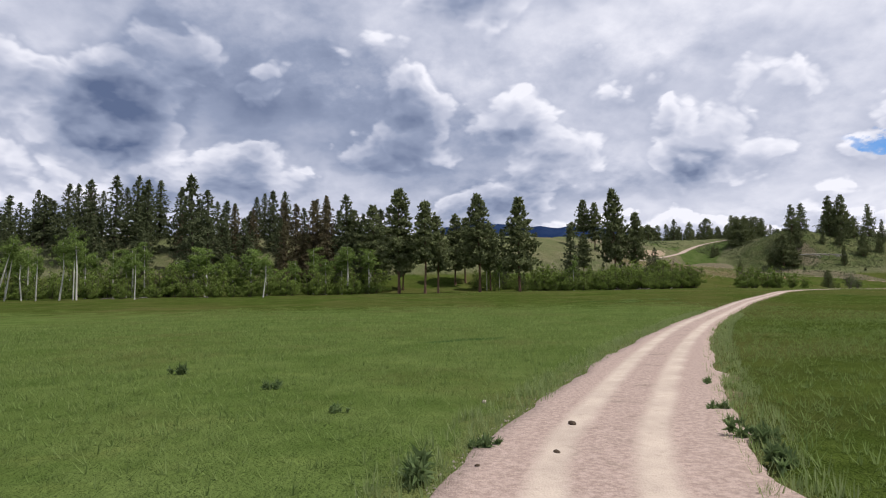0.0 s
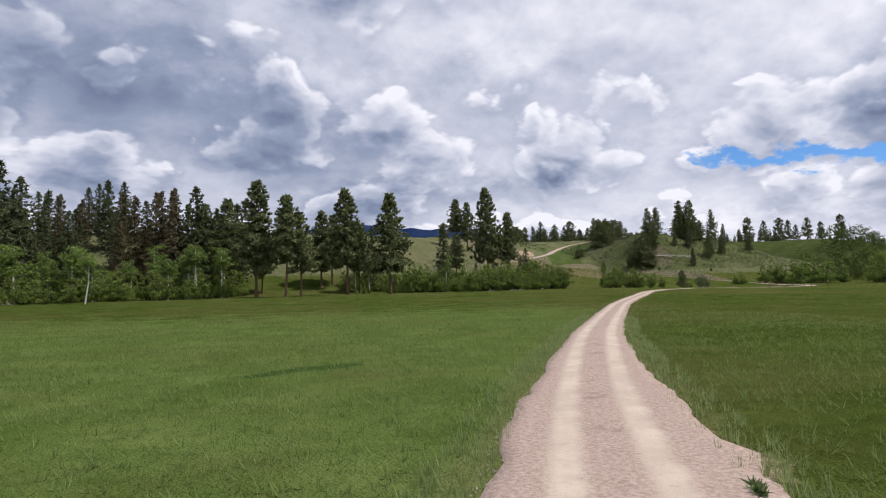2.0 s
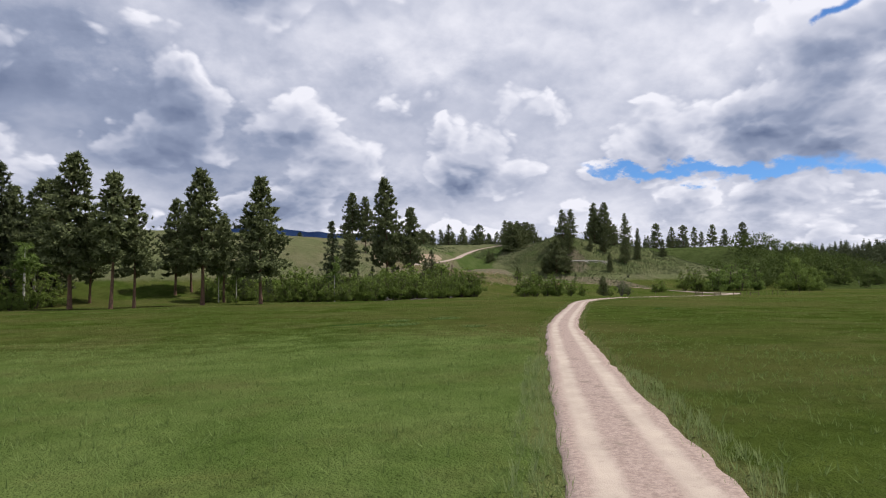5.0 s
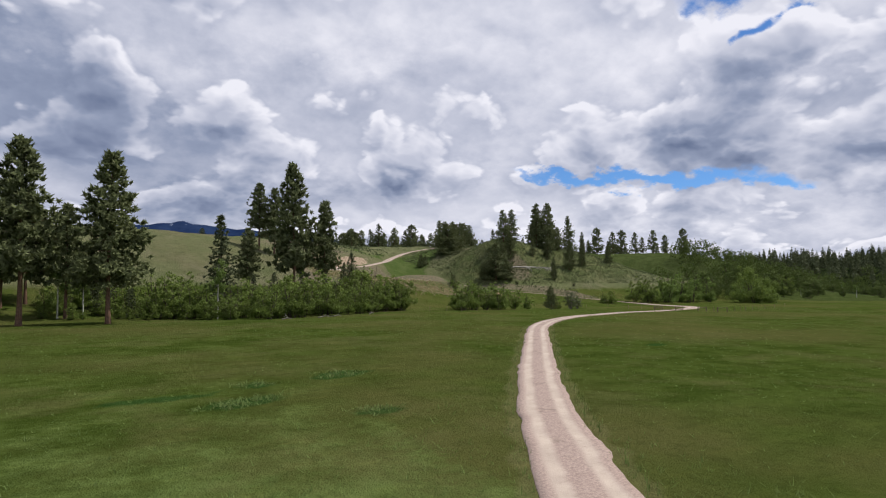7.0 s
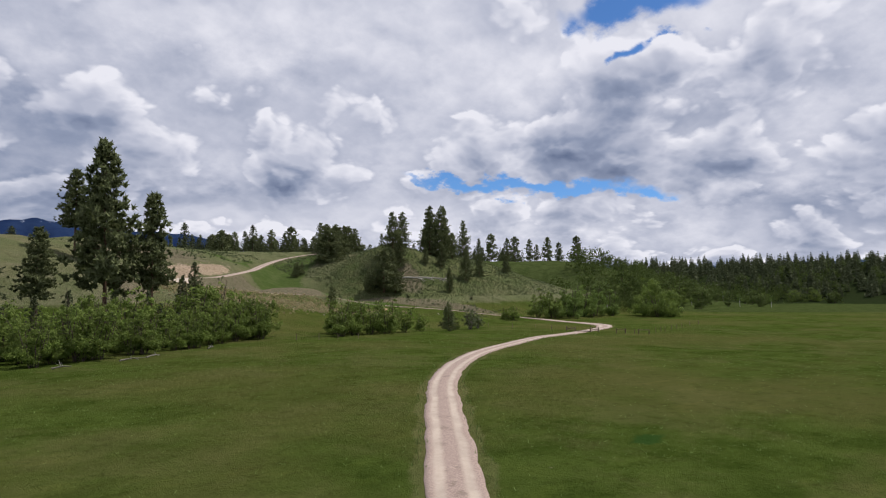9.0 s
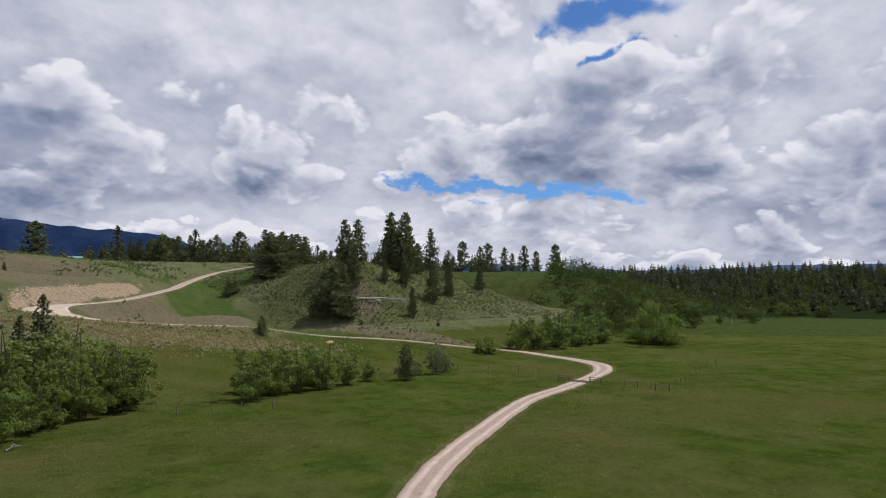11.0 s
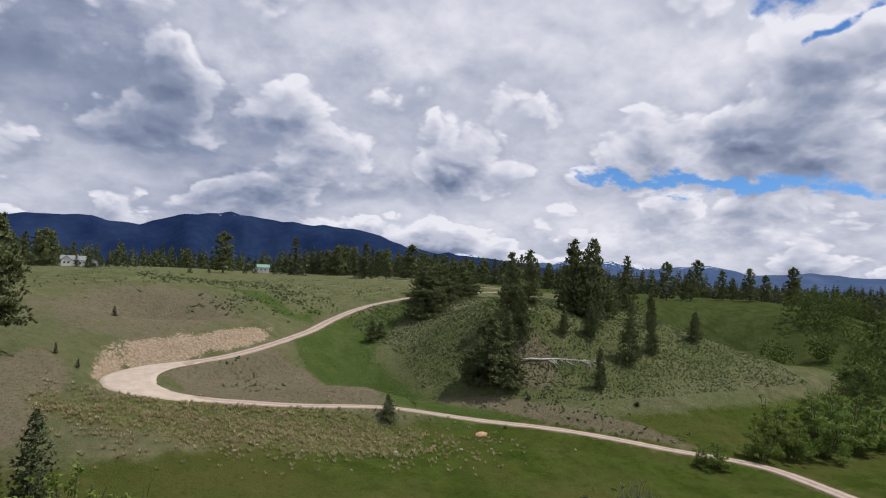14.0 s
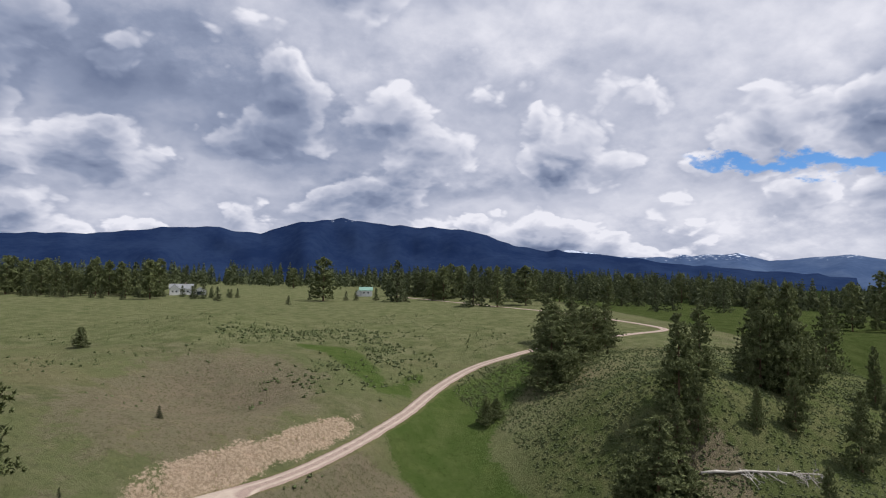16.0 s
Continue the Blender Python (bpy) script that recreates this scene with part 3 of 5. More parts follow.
def conifer(name, label, seed, h, r, clear, kind, fine=1.0):
    """A conifer: trunk with limbs, and a crown of many sprays. kind: pine or fir."""
    rng = np.random.RandomState(seed)
    pine = kind == "pine"
    tree = thing(name, label, "tree")
    lean = rng.uniform(-0.02, 0.02, 2)
    spine = lambda z: np.array([lean[0] * z + 0.12 * math.sin(z * 0.25 + seed), lean[1] * z + 0.12 * math.cos(z * 0.21 + seed), z])
    zs = np.linspace(-0.4, h * 0.97, 9)
    wood = [tube([spine(z) for z in zs], [max(0.03, h * 0.0135 * (1 - z / h) ** 0.8 + (0.12 if z < 0.2 else 0)) for z in zs], 8)]
    n_limbs = int(h * (4.2 if pine else 5.0) * fine) + (40 if h < 8 else 0)
    centres, sizes, ways, faces_ = [], [], [], []
    big = (h / 26) ** 0.7
    for i in range(n_limbs):
        u = (i + rng.rand()) / n_limbs
        z = h * (clear + (0.985 - clear) * u)
        if pine:
            reach = r * (1 - u) ** 0.72 * (0.7 + 0.3 * min(1, u / 0.15)) * rng.uniform(0.55, 1.15) + 0.35 * big
            tilt = rng.uniform(-0.3, 0.2) + 0.5 * u
        else:
            reach = r * (1 - u) ** 0.85 * rng.uniform(0.7, 1.12) + 0.25 * big
            tilt = rng.uniform(-0.45, -0.1) + 0.4 * u
        a = i * 2.39996 + rng.uniform(-0.6, 0.6)
        out = np.array([math.cos(a), math.sin(a), 0])
        foot = spine(z)
        tip = foot + out * reach + np.array([0, 0, reach * tilt])
        if i % 2 == 0:
            wood.append(tube([foot, (foot + tip) / 2 + np.array([0, 0, -0.05 * reach]), tip], [0.02 + 0.012 * reach, 0.015 + 0.006 * reach, 0.008], 3))
        n = max(2, int(reach / big * (1.5 if pine else 1.7) * fine))
        for f in np.linspace(0.25 if pine else 0.12, 1.0, n):
            for twin in range(3 if f > 0.55 else 2 if f > 0.3 else 1):
                spread = 0.17 * reach * f + 0.08
                centres.append(foot + (tip - foot) * f + rng.normal(size=3) * (spread, spread, spread * 0.55))
                sizes.append((0.80 if pine else 0.66) * rng.uniform(0.7, 1.25) * big / fine ** (0.4 if fine > 1 else 1.0))
                ways.append(out * 0.55)
                off = (centres[-1] - foot) / (reach + 0.3)
                faces_.append(out * 0.55 + off * (0.5, 0.5, 0.9) + (0, 0, 0.42))
    v, f = blades(np.array(centres), np.array(sizes), 9 if pine else 7, rng, 0.3 if pine else -0.1, 0.36 if pine else 0.30, 1.0, np.array(ways), np.array(faces_))
    wv, wf = gathered(wood)
    shaped("trunk", wv, wf, BARK if pine else DARK_BARK, tree)
    shaped("crown", v, f, {"pine": PINE, "fir": SPRUCE, "rust": RUST, "juniper": JUNIPER}[kind], tree)
    tree["tall"] = h
    return tree


def leafy(name, label, seed, h, w, mat, bark, stems=5, leaves=1500, leaf=0.30, category="shrub", clear=0.1, upright=False):
    """A leafy shrub or tree: several stems, boughs and a crown of many single leaves in uneven clumps."""
    rng = np.random.RandomState(seed)
    bush = thing(name, label, category)
    wood, centres, radii = [], [], []
    for i in range(stems):
        a = i * 2.4 + rng.rand()
        foot = np.array([math.cos(a), math.sin(a), 0]) * w * 0.12 * (stems > 1) * rng.rand()
        top = foot + np.array([math.cos(a), math.sin(a), 0]) * w * (0.32 if stems > 1 else 0.05) * rng.uniform(0.3, 1.1) + np.array([0, 0, h * rng.uniform(0.7, 0.95)])
        bend = (foot + top) / 2 + rng.normal(size=3) * w * 0.04
        wood.append(tube([foot - np.array([0, 0, 0.3]), bend, top], [0.018 * h * (0.6 if stems > 1 else 1), 0.012 * h * (0.6 if stems > 1 else 1), 0.02], 5))
        for j in range(max(3, int((40 if upright else 16) / stems))):
            f = rng.uniform(max(clear, 0.12), 1.0)
            on = foot + (top - foot) * f
            taper = (1.15 - 0.75 * f) * (0.17 if upright else 0.24)
            end = on + rng.normal(size=3) * (w * taper, w * taper, h * 0.06)
            end[2] = max(end[2], h * clear + 0.1)
            wood.append(tube([on, end], [0.03, 0.01], 3))
            centres.append(end)
            radii.append(w * rng.uniform(0.13, 0.22) * ((1.2 - 0.75 * f) * 0.8 if upright else 1.0))
    centres, radii = np.array(centres), np.array(radii)
    extra = rng.randint(len(centres), size=34)
    centres = np.vstack([centres, centres[extra] + rng.normal(size=(34, 3)) * radii[extra, None] * (0.9, 0.9, 0.55)])
    radii = np.r_[radii * 0.85, radii[extra] * rng.uniform(0.45, 0.75, 34)]
    pick = rng.choice(len(centres), size=leaves, p=radii**2 / (radii**2).sum())
    d = rng.normal(size=(leaves, 3))
    d /= np.linalg.norm(d, axis=1)[:, None]
    at = centres[pick] + d * (radii[pick] * rng.uniform(0.35, 1.12, leaves))[:, None] * (1, 1, 0.8)
    at[:, 2] = np.clip(at[:, 2], 0.12 * rng.rand(leaves) * h, None)
    u = rng.normal(size=(leaves, 3))
    u /= np.linalg.norm(u, axis=1)[:, None]
    whole = (at - (0, 0, h * 0.45)) / (w * 0.5, w * 0.5, h * 0.5)
    q = np.cross(u, d * 0.7 + whole * 0.6 + rng.normal(size=(leaves, 3)) * 0.30 + (0, 0, 0.25))
    q /= np.linalg.norm(q, axis=1)[:, None] + 1e-9
    s = leaf * rng.uniform(0.6, 1.35, (leaves, 1))
    v = np.stack([at - u * s, at + u * s * 0.8 + q * s * 0.55, at + u * s * 0.6 - q * s * 0.6], 1).reshape(-1, 3)
    wv, wf = gathered(wood)
    shaped("stem" if stems > 1 else "trunk", wv, wf, bark, bush)
    shaped("crown", v, np.arange(len(v)).reshape(-1, 3), mat, bush)
    bush["tall"] = h
    return bush


class Kind:
    """A few models of one kind of plant; each is stood once itself and then copied."""

    def __init__(self, *models):
        self.models, self.fresh, self.count = list(models), set(range(len(models))), 0

    def stand(self, x, y, tall, wide=1.0, model=None, turn=None, label="", group="", z=None, lean=0.0):
        k = self.count % len(self.models) if model is None else model
        self.count += 1
        ob = self.models[k]
        rng = random.Random(int(x * 37 + y * 91))
        s = tall / ob["tall"]
        z = ground_at(x, y) if z is None else z
        m_ = pose(x, y, z - 0.05, 0, lean, 0) @ pose(0, 0, 0, 0, 0, rng.uniform(0, 360) if turn is None else turn) @ Matrix.Diagonal((s * wide, s * wide, s, 1))
        if k in self.fresh:
            self.fresh.discard(k)
            ob.matrix_basis = m_
            made = ob
        else:
            keep = ob.matrix_basis.copy()
            ob.matrix_basis = Matrix.Identity(4)
            made = copy_thing(ob, m_)
            ob.matrix_basis = keep
        return tagged(made, label, "", group)


pines = Kind(*(conifer("pine_tree", "tall ponderosa pine with reddish bare lower trunk", s, 28, r, c, "pine") for s, r, c in ((1, 5.6, 0.26), (2, 4.8, 0.34), (3, 6.0, 0.22), (4, 5.2, 0.30))))
firs = Kind(*(conifer("fir_tree", "dark green conical fir on the wooded slope", s, 24, r, 0.08, "fir", 0.88) for s, r in ((11, 4.8), (12, 4.2), (13, 5.2))))
rusts = Kind(*(conifer("fir_tree", "fir with rust brown ageing needles", s, 26, 4.6, 0.06, "rust") for s in (21, 22)))
hill_pines = Kind(*(conifer("pine_tree", "bushy young pine standing on the grassy knoll", s, 14, r, 0.03, "pine", 1.35) for s, r in ((31, 4.6), (32, 4.0), (33, 5.4))))
far_pines = Kind(*(conifer("pine_tree", "pine standing out along the far bench", s, 18, r, 0.08, "pine", 0.62) for s, r in ((35, 5.0), (36, 4.4))))
far_firs = Kind(*(conifer("fir_tree", "dark conical fir along the far bench", s, 16, r, 0.05, "fir", 0.62) for s, r in ((37, 3.9), (38, 3.4), (39, 4.3))))
willows = Kind(*(leafy("willow_shrub", "dense green willow thicket at the meadow's edge", s, 7, 7, WILLOW, DARK_BARK, 7, 2500, 0.21, upright=True) for s in (41, 42, 43)))
fine_willows = Kind(*(leafy("willow_shrub", "leafy willow thicket with grey stems below the road", s, 7, 6.5, WILLOW, DARK_BARK, 8, 4800, 0.155, upright=True) for s in (45, 46)))
aspen_groves = Kind(*(leafy("aspen_thicket", "young light green aspen thicket beside the road bend", s, 9, 7.5, ASPEN, DARK_BARK, 7, 5200, 0.20, upright=True) for s in (47, 48)))
aspens = Kind(*(leafy("aspen_tree", "slender aspen with white bark and light green leaves", s, 14, 5.5, ASPEN, WHITE_BARK, 1, 2000, 0.22, "tree", 0.45) for s in (51, 52)))
tall_aspens = Kind(*(leafy("aspen_tree", "tall slender aspen with a long white trunk", s, 16, 6.5, ASPEN, WHITE_BARK, 1, 1500, 0.20, "tree", 0.66) for s in (53, 54)))
junipers = Kind(*(leafy("juniper_bush", "small dark juniper bush on dry ground", s, 4, 2.6, JUNIPER, DARK_BARK, 5, 3400, 0.10, upright=True) for s in (61, 62)))
saplings = Kind(*(conifer("juniper_tree", "small dark conical juniper growing on its own", s, 5, r, 0.02, "juniper") for s, r in ((81, 1.5), (82, 1.25))))
dark_trees = Kind(*(leafy("cottonwood_tree", "dark green cottonwood in the wooded gully", s, 12, 9, COTTON, DARK_BARK, 5, 2600, 0.34, "tree") for s in (73, 74)))
twiggy = Kind(leafy("bare_shrub", "grey twiggy shrub with few leaves near the fence", 66, 6, 4.5, SAGE, TWIG, 12, 3000, 0.10, upright=True))
broadleaf = Kind(*(leafy("cottonwood_tree", "round bright green cottonwood at the meadow's edge", s, 12, 11, WILLOW, DARK_BARK, 5, 7500, 0.27, "tree") for s in (71, 72)))

for x, y, tall in [(-12.9, 174.3, 30.2), (-5.1, 169.6, 26.1), (4.1, 205, 24), (7.5, 208, 22.5), (10.7, 178.4, 29), (15.3, 196, 21), (22.5, 179, 28.1), (-1.5, 172, 22), (-13, 196, 20),
                   (59.5, 254, 20.5), (63.3, 251, 20), (50, 215, 17), (58.8, 206.6, 33.6), (66.3, 208.6, 25.5), (-23, 199.6, 27.2), (-30.5, 206, 24)]:
    pines.stand(x, y, tall, 0.82 if x in (58.8, 66.3) else 1.0, group="pines along the meadow")
for x, y, tall in [(-133.8, 214.4, 24.5), (-135.8, 224.4, 22), (-125.8, 214.4, 26.6), (-132.6, 234.4, 18.3), (-116.7, 214.4, 28.7), (-122.8, 234.4, 19.6), (-114.2, 224.4, 26.1), (-105.3, 214.4, 27.8),
                   (-110.2, 234.4, 23.2), (-96, 219.4, 24), (-78.7, 189.5, 36.9), (-78.1, 199.5, 30.6), (-169.1, 249.3, 12.5), (-168.2, 254.3, 13.6), (-162.1, 249.3, 12), (-145.6, 199.4, 17.7),
                   (-83.6, 229.4, 13.8), (-73.8, 239.4, 16.5), (-72.4, 244.4, 17.7), (-62.9, 224.5, 23.1), (-62.6, 239.4, 19.5)]:
    firs.stand(x, y, tall, group="firs on the wooded slope")
for x, y, tall in [(-50.2, 219.5, 19.2), (-37.4, 214.5, 21.2), (-32.6, 204.5, 29.9), (-26.1, 204.5, 23.3), (-21.5, 204.5, 25.3), (-95, 235, 16), (-88, 215, 18), (-128, 205, 20), (-148, 220, 20), (-118, 204, 18),
                   (-100, 200, 17), (-68, 205, 20), (-57, 212, 18), (42.2, 199.6, 20.8), (76, 217, 12.5), (73, 215, 10), (20.8, 214, 18)]:
    firs.stand(x, y, tall, group="firs on the wooded slope")
for x, y, tall in [(-74.1, 214.5, 20.6), (-50, 204.5, 25.8), (-44.3, 204.5, 27.5), (-44.6, 214.5, 24.8), (-38.9, 204.5, 28.5), (-70, 222, 17), (-53, 200, 20)]:
    rusts.stand(x, y, tall, group="firs on the wooded slope")
filler, rng_small = random.Random(31), random.Random(77)
for i in range(46):
    x = filler.uniform(-175, -22)
    y = 196 + filler.uniform(0, 46) + 0.06 * (-22 - x)
    if -24 < x:
        continue
    (rusts if filler.random() < (0.5 if -60 < x < -30 else 0.12) else far_firs).stand(x, y, filler.uniform(11, 20), filler.uniform(0.9, 1.25), group="firs on the wooded slope")
# knoll
for x, y, tall, wide in [(154.6, 267.1, 15.4, 0.85), (162.3, 272.9, 12.4, 0.95), (145.2, 257.5, 13.6, 1.3), (151.2, 262.2, 8.6, 1.0), (141.8, 260.5, 7.5, 1.2), (148, 255.5, 8, 1.2), (155.5, 263.5, 10.2, 0.7), (176.4, 275.4, 18.6, 0.8),
                         (181.6, 274.4, 20.4, 0.75), (185.3, 282.7, 14.5, 0.8), (187.8, 279.2, 12.4, 0.9), (190.8, 279.8, 10, 0.9), (179, 279, 17, 0.9), (166.2, 263.8, 6.7, 0.7), (173.9, 264.5, 8.4, 0.7),
                         (180, 258.4, 12.3, 0.7), (199.4, 273.5, 11, 0.6), (189.1, 261.7, 9.2, 0.6), (205, 290, 15.8, 0.7), (166, 250.1, 8.4, 0.7), (210.2, 269.7, 7.9, 0.8)]:
    hill_pines.stand(x, y, tall, wide, group="pines on the knoll")
for x, y, tall, wide in [(144.8, 296, 13, 1.45), (149, 299, 12, 1.3), (143.5, 294.5, 8, 1.4), (154.4, 305.3, 11, 1.2), (158.3, 308.7, 11, 1.2), (163.3, 314.1, 11, 1.2), (168, 318, 10.5, 1.2), (160, 320, 12, 1.1), (152, 312, 12, 1.2), (156, 325, 13, 1.1)]:
    hill_pines.stand(x, y, tall, wide, group="pines on the knoll")
for x, y, tall, wide in [(129.4, 289.7, 5.4, 1.0), (131.8, 291, 3.8, 1.0), (119.3, 243, 4.0, 0.9), (75.8, 277, 1.9, 1), (70.4, 255.9, 1.7, 0.8), (73.8, 253.8, 1.3, 1), (49.6, 322.5, 4.4, 1.3), (130, 204.6, 6.5, 0.8), (162.5, 306, 1.8, 1)]:
    if x in (49.6, 129.4, 131.8, 119.3, 130):
        hill_pines.stand(x, y, tall, wide * 1.25, label="dense bushy juniper growing on its own", group="scattered junipers")
    else:
        saplings.stand(x, y, tall, wide, group="scattered junipers")
for x, y, tall, wide in [(139.6, 208, 7.0, 1.0), (143, 209.5, 4.5, 1.2)]:
    twiggy.stand(x, y, tall, wide, group="twiggy bushes")
for x, y, tall, wide in [(146, 262.5, 2.2, 1.4), (150, 251, 1.4, 1.4), (171, 245, 1.5, 1.5)]:
    junipers.stand(x, y, tall, wide, group="scattered junipers")
for i in range(16):
    far_firs.stand(rng_small.uniform(14, 76), rng_small.uniform(194, 208), rng_small.uniform(5, 9.5), 0.9, label="young conifer rising out of the thicket", group="young conifers in the thicket")
# far edge of the bench and beyond
rng_pick = random.Random(12)
for x, y, tall in [(328, 332, 16), (331, 334, 12), (343, 401, 20.5), (301, 345, 13), (309, 338, 14), (305, 343, 10), (321, 340, 11.5), (283, 345, 13.5), (276.5, 352, 16.5), (317, 336, 7), (285, 351, 8), (270, 352, 8)]:
    far_pines.stand(x, y, tall, 1.0, group="trees on the far ridge")
for x, y, tall in [(20.6, 497, 18.8), (5.1, 531.7, 18.1), (4.6, 515, 13.8), (102.7, 478.3, 21), (136.6, 463.4, 19.9), (164.1, 427.5, 16.9), (173.5, 424.3, 14.5), (187.6, 428.7, 17.1), (160.2, 469, 16.5), (155, 471, 13.8),
                   (-6.7, 640, 13), (9.9, 640, 16), (83.6, 640, 15), (-53.8, 560, 17.8), (-73, 570, 18.6), (-80.7, 560, 18.4), (-96, 565, 18), (-107, 568, 19.7), (163.7, 530, 14.3), (194, 506, 16.3), (200, 484.7, 13.1),
                   (210, 462, 13.3), (216.9, 460.7, 14.7), (218, 450, 13), (226, 448.5, 13.6), (230.6, 437, 13.9)]:
    (far_pines if rng_pick.random() < 0.5 else far_firs).stand(x, y, tall, rng_pick.uniform(1.0, 1.35), group="trees on the bench")
for x, y, tall in [(242, 445, 14.4), (255, 452, 12.6), (241, 414.5, 16.7), (260, 431, 14.6), (286.7, 445.6, 15.3), (283, 426, 15.6), (153.8, 509, 13.7), (156.8, 507, 13.6), (161.5, 503, 13.5), (168, 498, 11.4), (174, 493.6, 13),
                   (180.8, 488.3, 17.8), (186.5, 484, 11), (191.8, 480, 9.7), (196.3, 476.5, 13.4), (193.6, 453.4, 14.9), (209, 466.8, 11.7), (212.6, 464, 12.4)]:
    far_firs.stand(x, y, tall, rng_pick.uniform(0.9, 1.2), group="trees on the bench")
for x, y, tall in [(41, 497, 7.5), (45, 497, 7.5), (47.6, 506, 6.3), (53.8, 482, 6.7), (56.7, 506, 4.9), (60, 505.6, 4.9), (87.4, 450.8, 4.2), (96.3, 487.7, 4.5), (113.5, 478.5, 4.9), (118.4, 478.4, 5), (127.5, 473, 6.3), (141, 466, 5),
                   (10, 492, 5), (-2, 500, 7), (-8, 505, 6), (-20, 505, 8), (-28, 510, 7), (-40, 512, 9)]:
    far_firs.stand(x, y, tall, 1.2, group="small pines by the houses")

rng_grove = random.Random(5)
for i in range(46):
    x = rng_grove.uniform(-75, 14)
    far_pines.stand(x, 523 + rng_grove.uniform(0, 26) - 0.05 * x, rng_grove.uniform(11, 20), rng_grove.uniform(0.9, 1.25), group="pine grove by the houses", label="olive green pine in the grove beside the farmhouse")
for i in range(20):
    x = rng_grove.uniform(-60, 58)
    far_firs.stand(x, 512 + rng_grove.uniform(-3, 9), rng_grove.uniform(3.5, 7), 1.25, group="small pines by the houses")
for i in range(58):
    x = rng_grove.uniform(148, 345)
    y = 486 + 0.12 * (x - 148) + rng_grove.uniform(-12, 40)
    (far_pines if rng_grove.random() < 0.4 else far_firs).stand(x, y, rng_grove.uniform(11, 19), rng_grove.uniform(0.9, 1.2), group="trees on the bench")

# thickets along the meadow
rng = random.Random(8)
edge = spline([(-170, 165, 0), (-110, 160, 0), (-60, 158, 0), (-30, 166, 0), (-20, 176, 0)], 4.4)
for x, y, _ in edge:
    for row in range(3):
        willows.stand(x + rng.uniform(-2, 2), y + row * 7 + rng.uniform(0, 4), rng.uniform(3.0, 8.0) + row * rng.uniform(0, 2.0), rng.uniform(0.7, 1.15), group="willow thicket")
    if rng.random() < 0.9:
        aspens.stand(x + rng.uniform(-2, 2), y + rng.uniform(4, 24), rng.uniform(11, 16), rng.uniform(0.9, 1.3), group="aspens")
edge = spline([(12, 194, 0), (22, 192, 0), (32, 185, 0), (44.3, 176.5, 0), (56, 181.5, 0), (66, 188, 0), (76, 196.5, 0), (84, 199, 0)], 3.6)
for x, y, _ in edge:
    for row in range(3):
        (fine_willows if x > 46 and row < 2 else willows).stand(x + rng.uniform(-1.5, 1.5), y + row * 5.5 + rng.uniform(0, 3), (rng.uniform(3.5, 7.2) + row * rng.uniform(0.3, 2.4)) * (0.6 if x < 30 else 1.12), rng.uniform(0.8, 1.1), group="willow thicket")
for x, y, tall in [(99.3, 200, 8.0), (103.9, 203, 8.0), (108, 203, 7.8), (112.4, 203.5, 7.8), (117.9, 205, 6.0), (123.4, 206.8, 4.5), (84.2, 205, 7.2), (101, 206, 7), (106, 208, 7), (113, 208, 6)]:
    fine_willows.stand(x, y, tall, 0.95, group="willow thicket")
for x, y, tall in [(181.7, 225.5, 8), (188.3, 225, 8.1), (196.2, 225, 11), (203, 226, 11.5), (210.3, 226, 12), (219.6, 226, 10.5), (169.2, 223.4, 4.6), (167.3, 225, 4), (135.8, 209, 2.4), (192, 232, 9), (206, 234, 10), (216, 236, 11)]:
    (aspen_groves if x > 192 else fine_willows).stand(x, y, tall, 0.95, group="thicket by the bend")
for x, y, tall in [(228, 213, 14), (237, 213, 9.5), (231, 219, 11)]:
    broadleaf.stand(x, y, tall, 0.9, group="cottonwoods")
for i in range(60):
    x, y = rng.uniform(226, 420), rng.uniform(222, 300)
    if y < 228 + 0.10 * (x - 226) + rng.uniform(0, 14) or y > 242 + 0.26 * (x - 226):
        continue
    (aspens if rng.random() < 0.35 else dark_trees).stand(x, y, rng.uniform(5, 9), rng.uniform(0.9, 1.2), group="woods in the gully")


def valley_front(x):
    """Where the meadow ends at the woods along the valley."""
    return np.interp(x, [240, 262, 300, 345, 400, 450, 520, 640], [226, 232, 247, 260, 264, 256, 243, 216])


for i in range(34):
    x = rng.uniform(245, 500)
    y = float(valley_front(x)) + rng.uniform(0, 34)
    (dark_trees if rng.random() < 0.7 else willows).stand(x, y, rng.uniform(6, 11), rng.uniform(0.9, 1.3), group="woods along the valley")
for x, y, tall, lean in [(-111, 152, 20, 16), (-109.5, 153, 17, 9), (-104.5, 152, 15, 0), (-101, 152, 15, 1), (-95.5, 152.5, 19, 2), (-90.6, 151.5, 20, -2), (-92, 152.5, 16, 1), (-76, 151, 13, 0), (-112, 163, 17, 0), (-84, 170, 18, 0), (-45, 153, 13, 3), (40, 186, 12, 0), (14, 196, 12, 0), (18, 195, 11, 0)]:
    (tall_aspens if y < 155 else aspens).stand(x, y - (2 if y < 155 else 0), tall, 0.72, group="aspens", lean=lean, label="leaning aspen with white bark at the thicket's edge" if lean > 8 else "")

# ---- distance ----
rng = np.random.RandomState(3)


